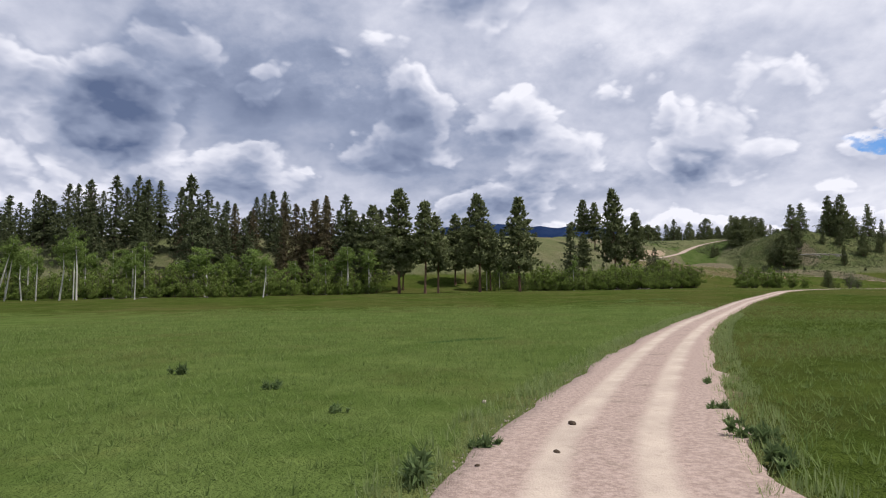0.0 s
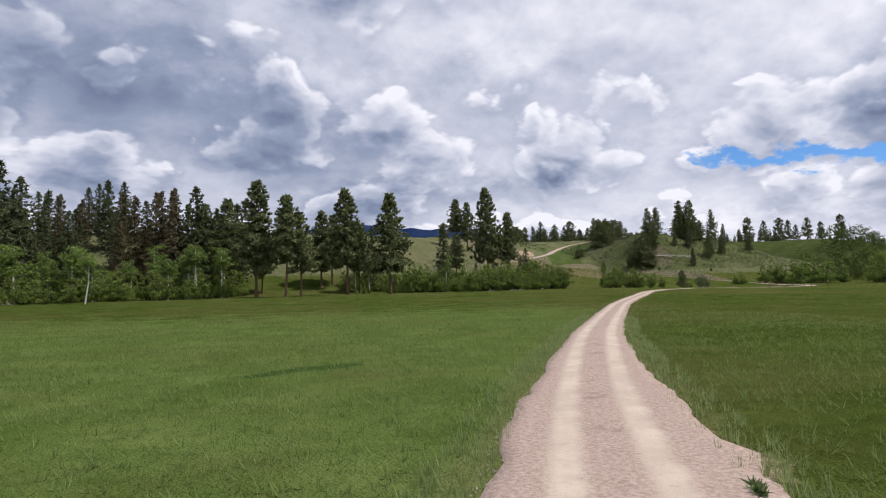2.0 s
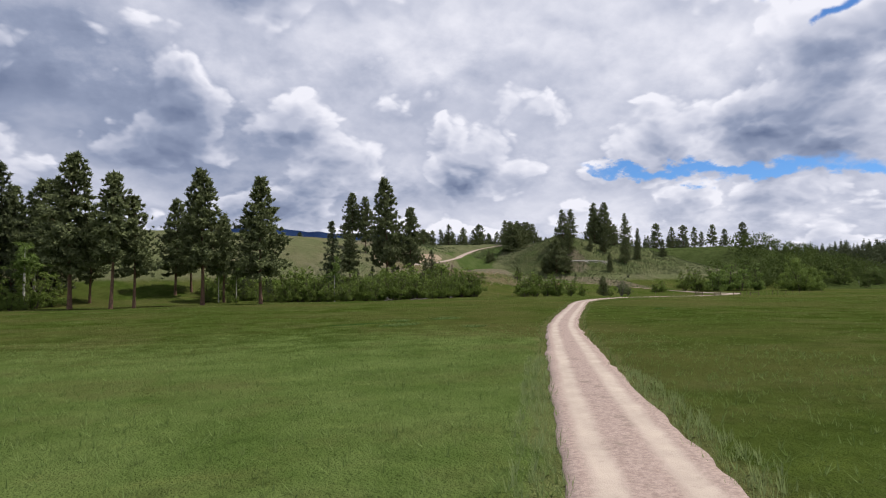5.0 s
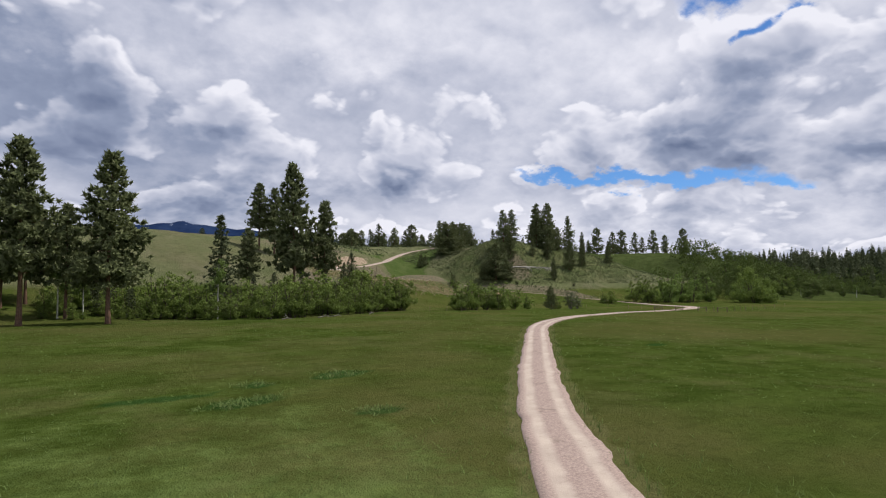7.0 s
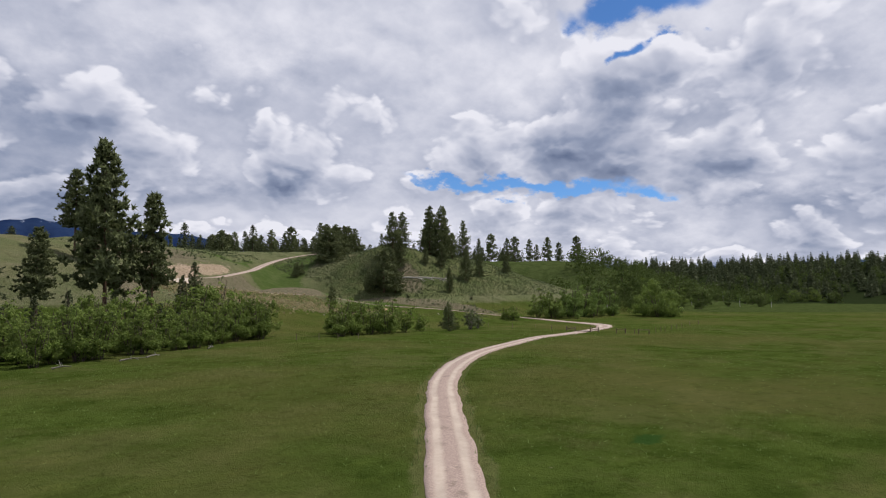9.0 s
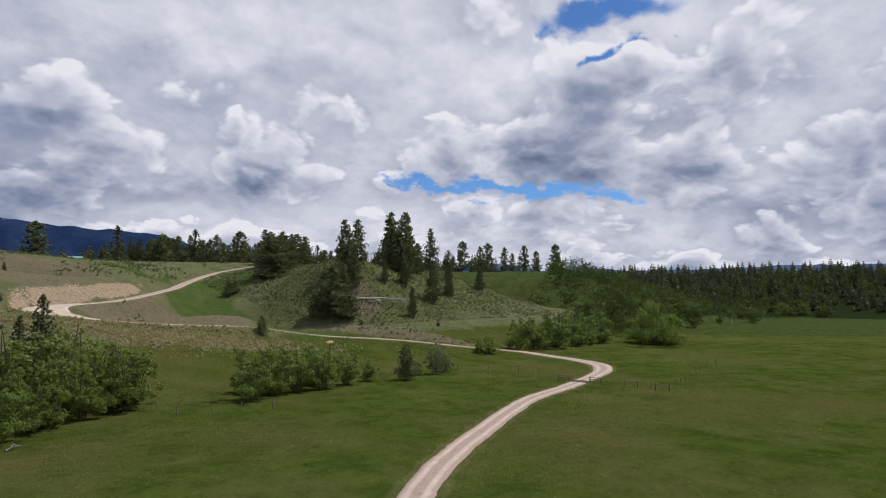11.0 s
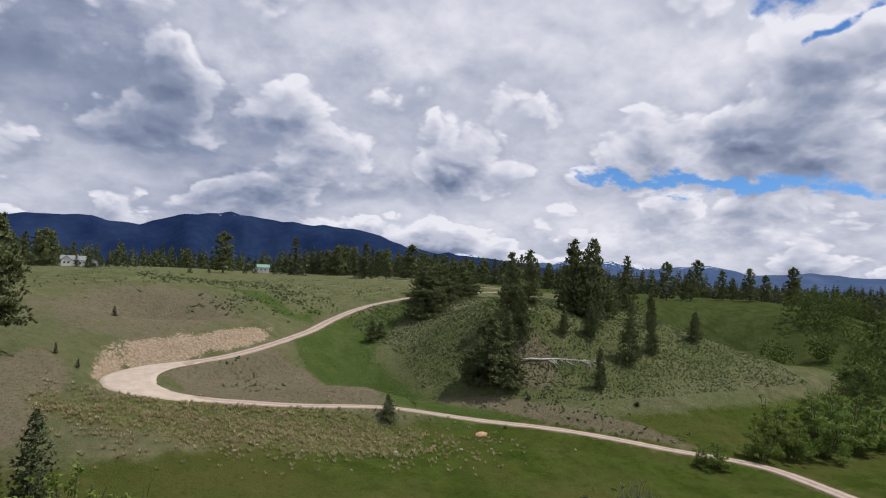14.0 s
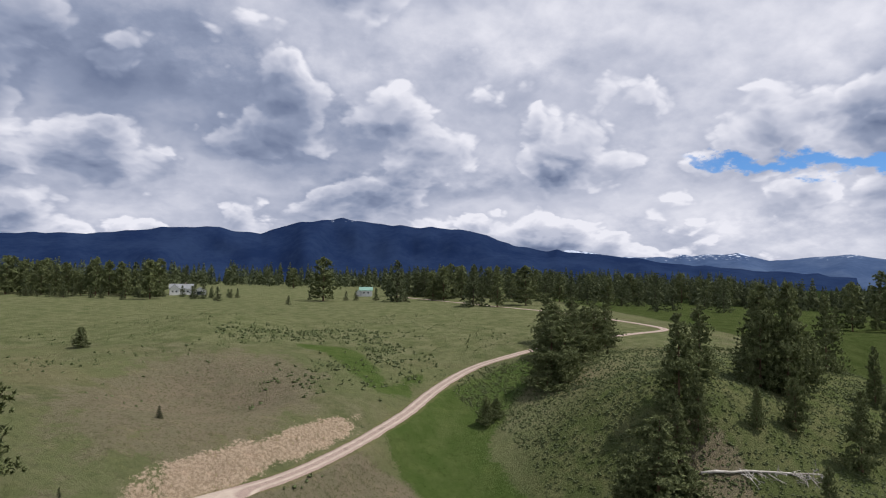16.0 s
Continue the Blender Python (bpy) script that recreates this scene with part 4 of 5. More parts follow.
def far_woods(name, label, spots, tall, seed, mat):
    """Many small distant conifers as one wood."""
    r_ = np.random.RandomState(seed)
    n = len(spots)
    z = land(spots[:, 0], spots[:, 1])
    h = tall * r_.uniform(0.6, 1.15, n)
    verts, faces = [], []
    for i in range(n):
        cs, ss, fs = [], [], []
        k_ = 12
        for j in range(k_):
            u = (j + 0.5) / k_
            for a in (0, 2.1, 4.2):
                rad = 0.27 * h[i] * (1 - u) ** 0.8
                b = a + j * 1.1
                cs.append((spots[i, 0] + rad * 0.5 * math.cos(b), spots[i, 1] + rad * 0.5 * math.sin(b), z[i] + h[i] * (0.06 + 0.9 * u)))
                ss.append(0.5 * rad + 0.03 * h[i])
                fs.append((math.cos(b), math.sin(b), 0.5))
        v, f = blades(np.array(cs), np.array(ss), 3, r_, -0.2, 0.5, 1.0, None, np.array(fs))
        faces.append(f + sum(len(a) for a in verts))
        verts.append(v)
    ob = shaped(name, np.vstack(verts), np.vstack(faces), mat)
    return tagged(ob, label, "woods", "", "stuff")


n = 1900
az, far = np.radians(rng.uniform(42, 100, n)), rng.uniform(470, 860, n)
far_woods("far_woods", "dark conifer forest covering the ridge across the valley", np.stack([60 + far * np.sin(az), 100 + far * np.cos(az)], 1), 17, 4, SPRUCE)
n = 760
az, far = np.radians(rng.uniform(-36, 36, n)), rng.uniform(620, 900, n)
far_woods("far_woods", "dark conifer belt behind the houses on the bench", np.stack([90 + far * np.sin(az), 60 + far * np.cos(az)], 1), 20, 5, SPRUCE)
n = 300
az, far = np.radians(rng.uniform(6, 44, n)), rng.uniform(450, 620, n)
far_woods("far_woods", "conifers scattered along the back of the bench", np.stack([90 + far * np.sin(az), 60 + far * np.cos(az)], 1), 17, 6, SPRUCE)



def far_brush(name, label, spots, tall, seed, mat):
    """Many distant leafy trees and bushes as one growth."""
    r_ = np.random.RandomState(seed)
    n = len(spots)
    z = land(spots[:, 0], spots[:, 1])
    h = tall * r_.uniform(0.5, 1.2, n)
    k_ = 110
    d = r_.normal(size=(n, k_, 3))
    d /= np.linalg.norm(d, axis=2)[:, :, None]
    c = np.stack([spots[:, 0], spots[:, 1], z + h * 0.5], 1)[:, None] + d * h[:, None, None] * (0.42, 0.42, 0.44) * r_.uniform(0.6, 1.05, (n, k_, 1))
    v, f = blades(c.reshape(-1, 3), np.repeat(h * 0.062, k_), 5, r_, 0.2, 0.42, 1.0, None, d.reshape(-1, 3) + (0, 0, 0.3))
    return tagged(shaped(name, v, f, mat), label, "woods", "", "stuff")


n = 230
bx = rng.uniform(250, 640, n)
by = valley_front(bx) + 6 + rng.uniform(0, 1, n) ** 0.8 * (50 + 0.1 * (bx - 250))
far_brush("valley_woods", "dense leafy woods along the valley floor", np.stack([bx, by], 1), 11, 7, COTTON)
n = 110
bx = rng.uniform(228, 330, n)
by = 236 + 0.30 * (bx - 228) + rng.uniform(-8, 12, n)
far_brush("gully_woods", "leafy woods filling the gully beside the knoll", np.stack([bx, by], 1), 6, 8, COTTON)

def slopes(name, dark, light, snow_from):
    """Far wooded slopes, the blue haze of distance painted into their colour, with snow on the tops."""
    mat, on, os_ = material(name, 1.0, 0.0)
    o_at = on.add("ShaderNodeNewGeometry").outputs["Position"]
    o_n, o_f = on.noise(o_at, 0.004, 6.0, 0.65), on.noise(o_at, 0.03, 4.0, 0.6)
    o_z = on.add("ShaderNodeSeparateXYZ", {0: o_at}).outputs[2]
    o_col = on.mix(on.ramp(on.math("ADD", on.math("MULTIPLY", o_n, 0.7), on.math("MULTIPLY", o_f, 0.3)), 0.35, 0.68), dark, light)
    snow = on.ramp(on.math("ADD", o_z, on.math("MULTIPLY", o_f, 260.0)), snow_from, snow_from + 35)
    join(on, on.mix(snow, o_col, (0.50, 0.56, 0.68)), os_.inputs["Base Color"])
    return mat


# haze sits in these base colours, paler and bluer for the farther range
MOUNTAIN = slopes("hazy_forested_mountain", (0.009, 0.019, 0.056), (0.018, 0.033, 0.078), 578)
FAR_RANGE = slopes("hazy_distant_range", (0.040, 0.068, 0.140), (0.070, 0.105, 0.185), 372)


def mountain(label, profile, distance, seed, mat):
    """A far range: bearing and height pairs give its skyline."""
    prof = np.array(profile, float)
    az = np.arange(prof[0, 0], prof[-1, 0], 0.25)
    r_ = np.random.RandomState(seed)
    top = np.interp(az, prof[:, 0], prof[:, 1]) + np.interp(az, np.linspace(-180, 180, 401), r_.randn(401)) * 5
    verts, rows_ = [], 9
    for i, (a, h) in enumerate(zip(np.radians(az), top)):
        for k_ in range(rows_):
            u = k_ / (rows_ - 1)
            d = distance - 700 * (1 - u) + 160 * noise.noise(Vector((i * 0.09, u * 1.6, seed))) * u * (1 - u) * 4
            verts.append((90 + d * math.sin(a), 100 + d * math.cos(a), 25 + (h - 25) * u**0.8))
    k_ = (np.arange(len(az) - 1)[:, None] * rows_ + np.arange(rows_ - 1)[None]).ravel()
    ob = shaped("mountain", verts, np.stack([k_, k_ + rows_, k_ + rows_ + 1, k_ + 1], 1), mat, None, True)
    return tagged(ob, label, "mountain")


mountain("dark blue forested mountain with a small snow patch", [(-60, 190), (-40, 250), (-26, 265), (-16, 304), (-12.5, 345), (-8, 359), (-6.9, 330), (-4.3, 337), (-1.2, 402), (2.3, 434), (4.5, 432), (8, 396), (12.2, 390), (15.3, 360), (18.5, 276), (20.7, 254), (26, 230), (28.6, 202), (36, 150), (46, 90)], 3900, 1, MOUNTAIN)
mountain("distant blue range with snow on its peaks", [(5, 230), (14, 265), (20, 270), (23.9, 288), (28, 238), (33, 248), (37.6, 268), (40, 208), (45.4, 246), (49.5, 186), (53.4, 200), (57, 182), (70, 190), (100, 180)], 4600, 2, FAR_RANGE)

# ---- houses ----
SIDING = plain("white_siding", (0.62, 0.62, 0.60), (0.78, 0.78, 0.76), 0.8, 0.6, 0.1, 0.01)
ROOFING = plain("grey_shingles", (0.16, 0.17, 0.18), (0.27, 0.28, 0.29), 1.5, 0.85, 0.4, 0.02)
GREEN_ROOF = plain("green_metal_roof", (0.13, 0.26, 0.21), (0.20, 0.34, 0.28), 0.8, 0.45, 0.1, 0.01, 0.5)
DARK_GLASS = plain("window_glass", (0.02, 0.025, 0.03), (0.04, 0.05, 0.06), 0.7, 0.1, 0.0, 0.0, 0.5)


def gabled(parent, x, y, w, d, eaves, ridge, roof_mat, along="x"):
    """One wing of a house: wall with gables, and an overhanging roof, about (x, y)."""
    if along == "x":
        v = [(-w / 2, -d / 2, -0.8), (w / 2, -d / 2, -0.8), (w / 2, d / 2, -0.8), (-w / 2, d / 2, -0.8), (-w / 2, -d / 2, eaves), (w / 2, -d / 2, eaves), (w / 2, d / 2, eaves), (-w / 2, d / 2, eaves), (-w / 2, 0, ridge), (w / 2, 0, ridge)]
        f = [(0, 1, 5, 4), (2, 3, 7, 6), (1, 2, 6, 9, 5), (3, 0, 4, 8, 7), (4, 5, 9, 8), (6, 7, 8, 9)]
    else:
        v = [(-w / 2, -d / 2, -0.8), (w / 2, -d / 2, -0.8), (w / 2, d / 2, -0.8), (-w / 2, d / 2, -0.8), (-w / 2, -d / 2, eaves), (w / 2, -d / 2, eaves), (w / 2, d / 2, eaves), (-w / 2, d / 2, eaves), (0, -d / 2, ridge), (0, d / 2, ridge)]
        f = [(0, 1, 5, 8, 4), (2, 3, 7, 9, 6), (1, 2, 6, 5), (3, 0, 4, 7), (5, 6, 9, 8), (7, 4, 8, 9)]
    shaped("wall", [(a + x, b + y, c) for a, b, c in v], f, SIDING, parent)
    o, t = 0.5, 0.18
    if along == "x":
        slope = (ridge - eaves) / (d / 2)
        sec = [(-d / 2 - o, eaves - o * slope), (0, ridge), (d / 2 + o, eaves - o * slope)]
        ring = [(-w / 2 - o, p, q) for p, q in sec] + [(w / 2 + o, p, q) for p, q in sec]
    else:
        slope = (ridge - eaves) / (w / 2)
        sec = [(-w / 2 - o, eaves - o * slope), (0, ridge), (w / 2 + o, eaves - o * slope)]
        ring = [(p, -d / 2 - o, q) for p, q in sec] + [(p, d / 2 + o, q) for p, q in sec]
    rv = [(a + x, b + y, c + 0.03) for a, b, c in ring] + [(a + x, b + y, c + 0.03 + t) for a, b, c in ring]
    rf = [(6, 7, 10, 9), (7, 8, 11, 10), (0, 3, 4, 1), (1, 4, 5, 2), (0, 1, 7, 6), (1, 2, 8, 7), (3, 9, 10, 4), (4, 10, 11, 5), (0, 6, 9, 3), (2, 5, 11, 8)]
    shaped("roof", rv, rf, roof_mat, parent)


def window(parent, x, y, z, w, h):
    """A framed window in a wall that faces -y."""
    v, f = gathered([box(x - w / 2, y - 0.06, z, x + w / 2, y + 0.02, z + 0.1), box(x - w / 2, y - 0.06, z + h - 0.1, x + w / 2, y + 0.02, z + h), box(x - w / 2, y - 0.06, z + 0.1, x - w / 2 + 0.1, y + 0.02, z + h - 0.1), box(x + w / 2 - 0.1, y - 0.06, z + 0.1, x + w / 2, y + 0.02, z + h - 0.1)])
    frame_part = shaped("window", v, f, SIDING, parent)
    shaped("pane", *box(x - w / 2 + 0.1, y - 0.03, z + 0.1, x + w / 2 - 0.1, y - 0.005, z + h - 0.1), DARK_GLASS, frame_part)


house = thing("house", "white farmhouse with grey gabled roofs among pines", "house")
gabled(house, 0, 0, 15, 8, 4.2, 7.2, ROOFING, "x")
gabled(house, -4, -5, 6, 5, 4.2, 6.8, ROOFING, "y")
gabled(house, 12, -3, 8, 7, 2.8, 5.2, ROOFING, "y")
for x in (-5.2, -2.8):
    window(house, x, -7.5, 1.5, 1.3, 1.4)
for x in (1.6, 4.2):
    window(house, x, -4.0, 1.5, 1.6, 1.4)
shaped("garage_door", *box(10.2, -6.58, 0.0, 13.8, -6.45, 2.3), DARK_GLASS, house)
shaped("chimney", *box(2.0, -0.5, 5.5, 2.9, 0.5, 8.4), STONE, house)
house.matrix_basis = pose(26, 542, ground_at(26, 542), 0, 0, 8) @ Matrix.Scale(0.8, 4)
barn = thing("house", "small white house with a green metal roof", "house")
gabled(barn, 0, 0, 9, 7, 4.4, 6.6, GREEN_ROOF, "x")
gabled(barn, -5.5, -1, 4, 5, 2.8, 4.6, GREEN_ROOF, "y")
for x in (-1.5, 1.6):
    window(barn, x, -3.5, 2.0, 1.2, 1.3)
barn.matrix_basis = pose(127, 522, ground_at(127, 522), 0, 0, -6) @ Matrix.Scale(0.76, 4)


# ---- fallen tree on the knoll ----
def fallen_tree(a, b):
    rng = np.random.RandomState(17)
    a, b = np.array(a, float), np.array(b, float)
    tree = thing("fallen_tree", "bleached fallen dead pine lying across the slope", "log")
    pts = [a + (b - a) * f + np.array([0, 0, 0.25 * math.sin(f * 3.1)]) for f in np.linspace(0, 1, 9)]
    pts = [p + rng.normal(size=3) * (0.0, 0.10, 0.09) for p in pts]
    shaped("trunk", *tube(pts, np.linspace(0.24, 0.08, 9), 9), DEAD_WOOD, tree, True)
    roots = [tube([a, a + rng.normal(size=3) * (0.3, 0.5, 0.5) - (b - a) / 30, a + rng.normal(size=3) * (0.5, 0.9, 0.9) - (b - a) / 18], [0.14, 0.08, 0.02], 5) for _ in range(9)]
    shaped("root", *gathered(roots), DARK_BARK, tree)
    for i in range(44):
        f = rng.uniform(0.2, 1.0) ** 0.7
        p = a + (b - a) * f
        down = rng.uniform(-1.9, 0.8) * (1.3 if f > 0.6 else 0.8)
        out = np.array([rng.uniform(-0.6, 1.2), rng.uniform(-2.4, 0.8), down])
        mid = p + out * 0.5 + rng.normal(size=3) * 0.2
        limb = [tube([p, mid, p + out], [0.08, 0.06, 0.03], 5)]
        for _ in range(3):
            q = p + out * rng.uniform(0.4, 0.9)
            limb.append(tube([q, q + rng.normal(size=3) * 0.6], [0.045, 0.02], 3))
        shaped("branch", *gathered(limb), DEAD_WOOD, tree)
    return tree


fallen_tree((153.2, 259.8, ground_at(153.2, 259.8) + 0.5), (171.5, 256.6, ground_at(171.5, 256.6) + 0.9))


# dead limbs along the thicket's foot
for i, (x, y, turn, size) in enumerate([(-88, 155.5, 20, 3.2), (-84, 154.5, 160, 2.6), (-78, 153.5, 10, 3.0), (-60, 154.6, 170, 2.4), (56.5, 177.6, 15, 3.0), (60, 179.6, 30, 2.2), (49, 173.6, 5, 2.0), (70, 187.2, 40, 1.8), (118.6, 233.8, 150, 2.2)]):
    rw = np.random.RandomState(200 + i)
    stick = thing("dead_branch", "bleached dead branch lying in the grass", "branch", "dead branches")
    z = ground_at(x, y)
    d_ = np.array([math.cos(radians(turn)), math.sin(radians(turn)), 0]) * size
    a_ = np.array([x, y, z + 0.1])
    shaped("stem", *tube([a_, a_ + d_ * 0.5 + (0, 0, 0.18), a_ + d_ + (0, 0, 0.1)], [0.11, 0.08, 0.03], 6), TWIG, stick)
    for k in range(4):
        q_ = a_ + d_ * rw.uniform(0.3, 0.9) + (0, 0, 0.12)
        shaped("twig", *tube([q_, q_ + rw.normal(size=3) * (0.4, 0.4, 0.3) + (0, 0, 0.25)], [0.04, 0.015], 4), DEAD_WOOD, stick)


# ---- fence and gate ----
def post(parent, x, y, z, h, r=0.09, lean=(0, 0), name="post"):
    return shaped(name, *tube([(x, y, z - 0.4), (x + lean[0] * h * 0.5, y + lean[1] * h * 0.5, z + h * 0.5), (x + lean[0] * h, y + lean[1] * h, z + h)], [r, r * 0.95, r * 0.85], 7), POST_WOOD, parent)


def brace(label, x0, y0, x1, y1, rails, category="fence"):
    z0, z1 = ground_at(x0, y0), ground_at(x1, y1)
    made = thing("fence_brace", label, category, "wooden fence braces by the road")
    post(made, x0, y0, z0, 1.12, 0.10)
    post(made, x1, y1, z1, 1.08, 0.10)
    for h in rails:
        shaped("rail", *tube([(x0, y0, z0 + h), ((x0 + x1) / 2, (y0 + y1) / 2, (z0 + z1) / 2 + h - 0.02), (x1, y1, z1 + h)], [0.06, 0.06, 0.055], 6), POST_WOOD, made)
    return made


brace("wooden rail brace where the fence meets the road", 150.1, 186.3, 151.7, 185.1, (0.95, 0.62, 0.3))
brace("wooden rail brace where the fence meets the road", 152.4, 181.3, 153.0, 179.4, (0.95, 0.62, 0.3))
brace("two fence posts joined by a top rail", 152.9, 174.6, 153.8, 172.9, (0.9,))
brace("fence corner posts joined by a top rail", 153.8, 169.6, 155.2, 168.0, (0.9,))
for x, y in [(160.1, 169.6), (163.2, 170.4), (166.2, 171.2), (171.1, 172.7), (175.5, 174.0), (180, 175.4), (186.9, 177.3), (194.4, 179.3), (151.1, 191.8), (152.1, 197.9), (150, 204), (148, 211), (87.5, 194.5), (91.5, 193.6), (95, 193), (99, 192.5), (153.0, 170.0)]:
    stake = thing("fence_post", "thin weathered wooden fence post in the meadow", "fence post", "line of fence posts")
    post(stake, x, y, ground_at(x, y), 1.15, 0.055, (random.uniform(-0.05, 0.05), random.uniform(-0.05, 0.05)))
# cattle guard across the road at the gate
guard = thing("cattle_guard", "steel bar cattle guard set in the gravel road", "cattle guard")
IRON = plain("rusted_iron", (0.07, 0.05, 0.04), (0.14, 0.10, 0.08), 5.0, 0.6, 0.3, 0.005, 0.5)
for i in range(9):
    c = np.array([152.3, 183.4]) + (i - 4) * np.array([0.235, 0.078])
    z = ground_at(c[0], c[1]) + 0.165
    shaped("bar", *tube([(c[0] - 0.55, c[1] + 1.6, z), (c[0], c[1], z + 0.01), (c[0] + 0.55, c[1] - 1.6, z)], [0.045] * 3, 6), IRON, guard)


# ---- stones ----
def boulder(label, x, y, w, d, h, seed, mat=STONE, category="rock", raised=0.0):
    rng = np.random.RandomState(seed)
    bm = bmesh.new()
    bmesh.ops.create_icosphere(bm, subdivisions=2, radius=1.0)
    for v in bm.verts:
        k = 1 + 0.18 * noise.noise(v.co * 1.4 + Vector((seed, 0, 0))) + 0.08 * noise.noise(v.co * 4 + Vector((0, seed, 0)))
        v.co = Vector((v.co.x * w * k, v.co.y * d * k, max(v.co.z, -0.5) * h * k))
    mesh = bpy.data.meshes.new("rock")
    bm.to_mesh(mesh)
    bm.free()
    mesh.materials.append(mat)
    ob = new("rock", mesh)
    ob.matrix_basis = pose(x, y, ground_at(x, y) + h * 0.25 + raised, 0, 0, rng.uniform(0, 360))
    return tagged(ob, label, category)


TAN_STONE = plain("tan_sandstone", (0.330, 0.200, 0.110), (0.480, 0.320, 0.200), 1.5, 0.85, 0.5, 0.04)
boulder("tan sandstone boulder lying in the grass", 134.9, 240.6, 1.3, 0.7, 0.6, 3, TAN_STONE)
for i, (x, y, w) in enumerate([(118.2, 235.2, 0.45), (95.2, 232.4, 0.35), (148.4, 233, 0.3), (98.2, 233.8, 0.28), (129.2, 236, 0.35), (134.7, 236.3, 0.25), (125, 237, 0.35), (115.8, 238, 0.25), (104, 233, 0.25), (110, 229, 0.25), (0.5, 9.9, 0.12), (1.1, 17.2, 0.1), (3.0, 17.6, 0.11)]):
    boulder("pale weathered stone half sunk in the grass", x, y, w, w * 0.7, w * 0.6, 20 + i)
CLOD = plain("dry_dung", (0.05, 0.035, 0.025), (0.09, 0.065, 0.045), 8.0, 0.95, 0.5, 0.01)
for i, (x, y, w) in enumerate([(2.9, 14.1, 0.13), (2.1, 11.7, 0.09), (0.55, 10.9, 0.05)]):
    boulder("dark dry clod lying on the gravel road", x, y, w, w * 0.6, w * 0.5, 60 + i, CLOD, "clod", 0.155)


# ---- low cover ----
def scatter(seed, n, x0, x1, y0, y1, keep):
    """Random places in a stretch of the plan, kept where keep(x, y, random) holds."""
    r_ = np.random.RandomState(seed)
    x, y = r_.uniform(x0, x1, n), r_.uniform(y0, y1, n)
    ok = keep(x, y, r_.rand(n))
    return np.stack([x[ok], y[ok]], 1), r_


def patchy(x, y, f):
    return 0.5 + 0.28 * np.sin(x * f + 1.7 * np.sin(y * f * 0.8)) + 0.22 * np.sin(y * f * 1.9 + 1.1 * np.sin(x * f * 1.4))


def tufts(name, label, spots, r_, tall, count, mat, width=0.05, lean=0.5, category="grass"):
    """Upright blades in tufts, as one growth."""
    n = len(spots)
    base = np.repeat(np.c_[spots, land(spots[:, 0], spots[:, 1])], count, 0)
    h = np.repeat(tall * r_.uniform(0.5, 1.25, n), count) * r_.uniform(0.6, 1.15, n * count)
    a = r_.uniform(0, 2 * np.pi, n * count)
    out = np.stack([np.cos(a), np.sin(a), 0 * a], 1)
    side = np.stack([-np.sin(a), np.cos(a), 0 * a], 1)
    foot = base + out * (tall * 0.25 * r_.rand(n * count))[:, None] - (0, 0, 0.03)
    tip = foot + out * (h * lean * r_.rand(n * count))[:, None] + np.stack([0 * h, 0 * h, h], 1)
    wv = side * (width * h)[:, None]
    v = np.stack([foot - wv, foot + wv, tip], 1).reshape(-1, 3)
    ob = shaped(name, v, np.arange(len(v)).reshape(-1, 3), mat)
    return tagged(ob, label, category, "", "stuff")


def off_road(x, y, least=0.0):
    return near_road(x, y)[0] > least


# meadow grass near the start of the way, thinning with distance
spots, r_ = scatter(1, 110000, -40, 46, 2, 100, lambda x, y, k: off_road(x, y, 0.05) & (k < np.clip(1.25 - y / 85, 0.05, 1) * (0.35 + 0.65 * patchy(x, y, 0.35))))
tufts("meadow_grass", "fresh green meadow grass blades", spots, r_, 0.24, 4, GRASS, 0.06, 1.7)
spots, r_ = scatter(2, 60000, -8, 32, -2, 72, lambda x, y, k: (near_road(x, y)[0] > -0.1) & (near_road(x, y)[0] < 1.2) & (k < 0.5 + 0.5 * patchy(x, y, 1.1)))
tufts("verge_grass", "taller pale grass along the road's edge", spots, r_, 0.34, 6, PALE_GRASS, 0.035, 0.7)
spots, r_ = scatter(3, 60000, 20, 170, 60, 215, lambda x, y, k: (near_road(x, y)[0] > -0.1) & (near_road(x, y)[0] < 0.8))
tufts("verge_grass", "taller pale grass along the road's edge", spots, r_, 0.35, 4, GRASS, 0.05, 0.5)
spots, r_ = scatter(11, 34000, -20, 190, 70, 190, lambda x, y, k: off_road(x, y, 0.3) & (k < 0.25 + 0.75 * patchy(x, y, 0.12) ** 2))
tufts("meadow_grass", "coarser grass tufts across the meadow", spots, r_, 0.14, 3, GRASS, 0.14, 2.2)
spots, r_ = scatter(12, 14000, 24, 46, 94, 116, lambda x, y, k: k < np.max([around(x, y, *w) for w in ((31.8, 103.5, 3.2, 1.6, 20), (38.1, 98.6, 2.0, 1.3, 10), (39.6, 110.6, 2.6, 1.0, 20), (40.4, 112, 2.5, 1.0), (33.3, 109, 1.8, 1.2))], axis=0) - 0.3)
tufts("meadow_weeds", "rank dark green weeds in patches of the meadow", spots, r_, 0.22, 3, GRASS, 0.16, 2.4)
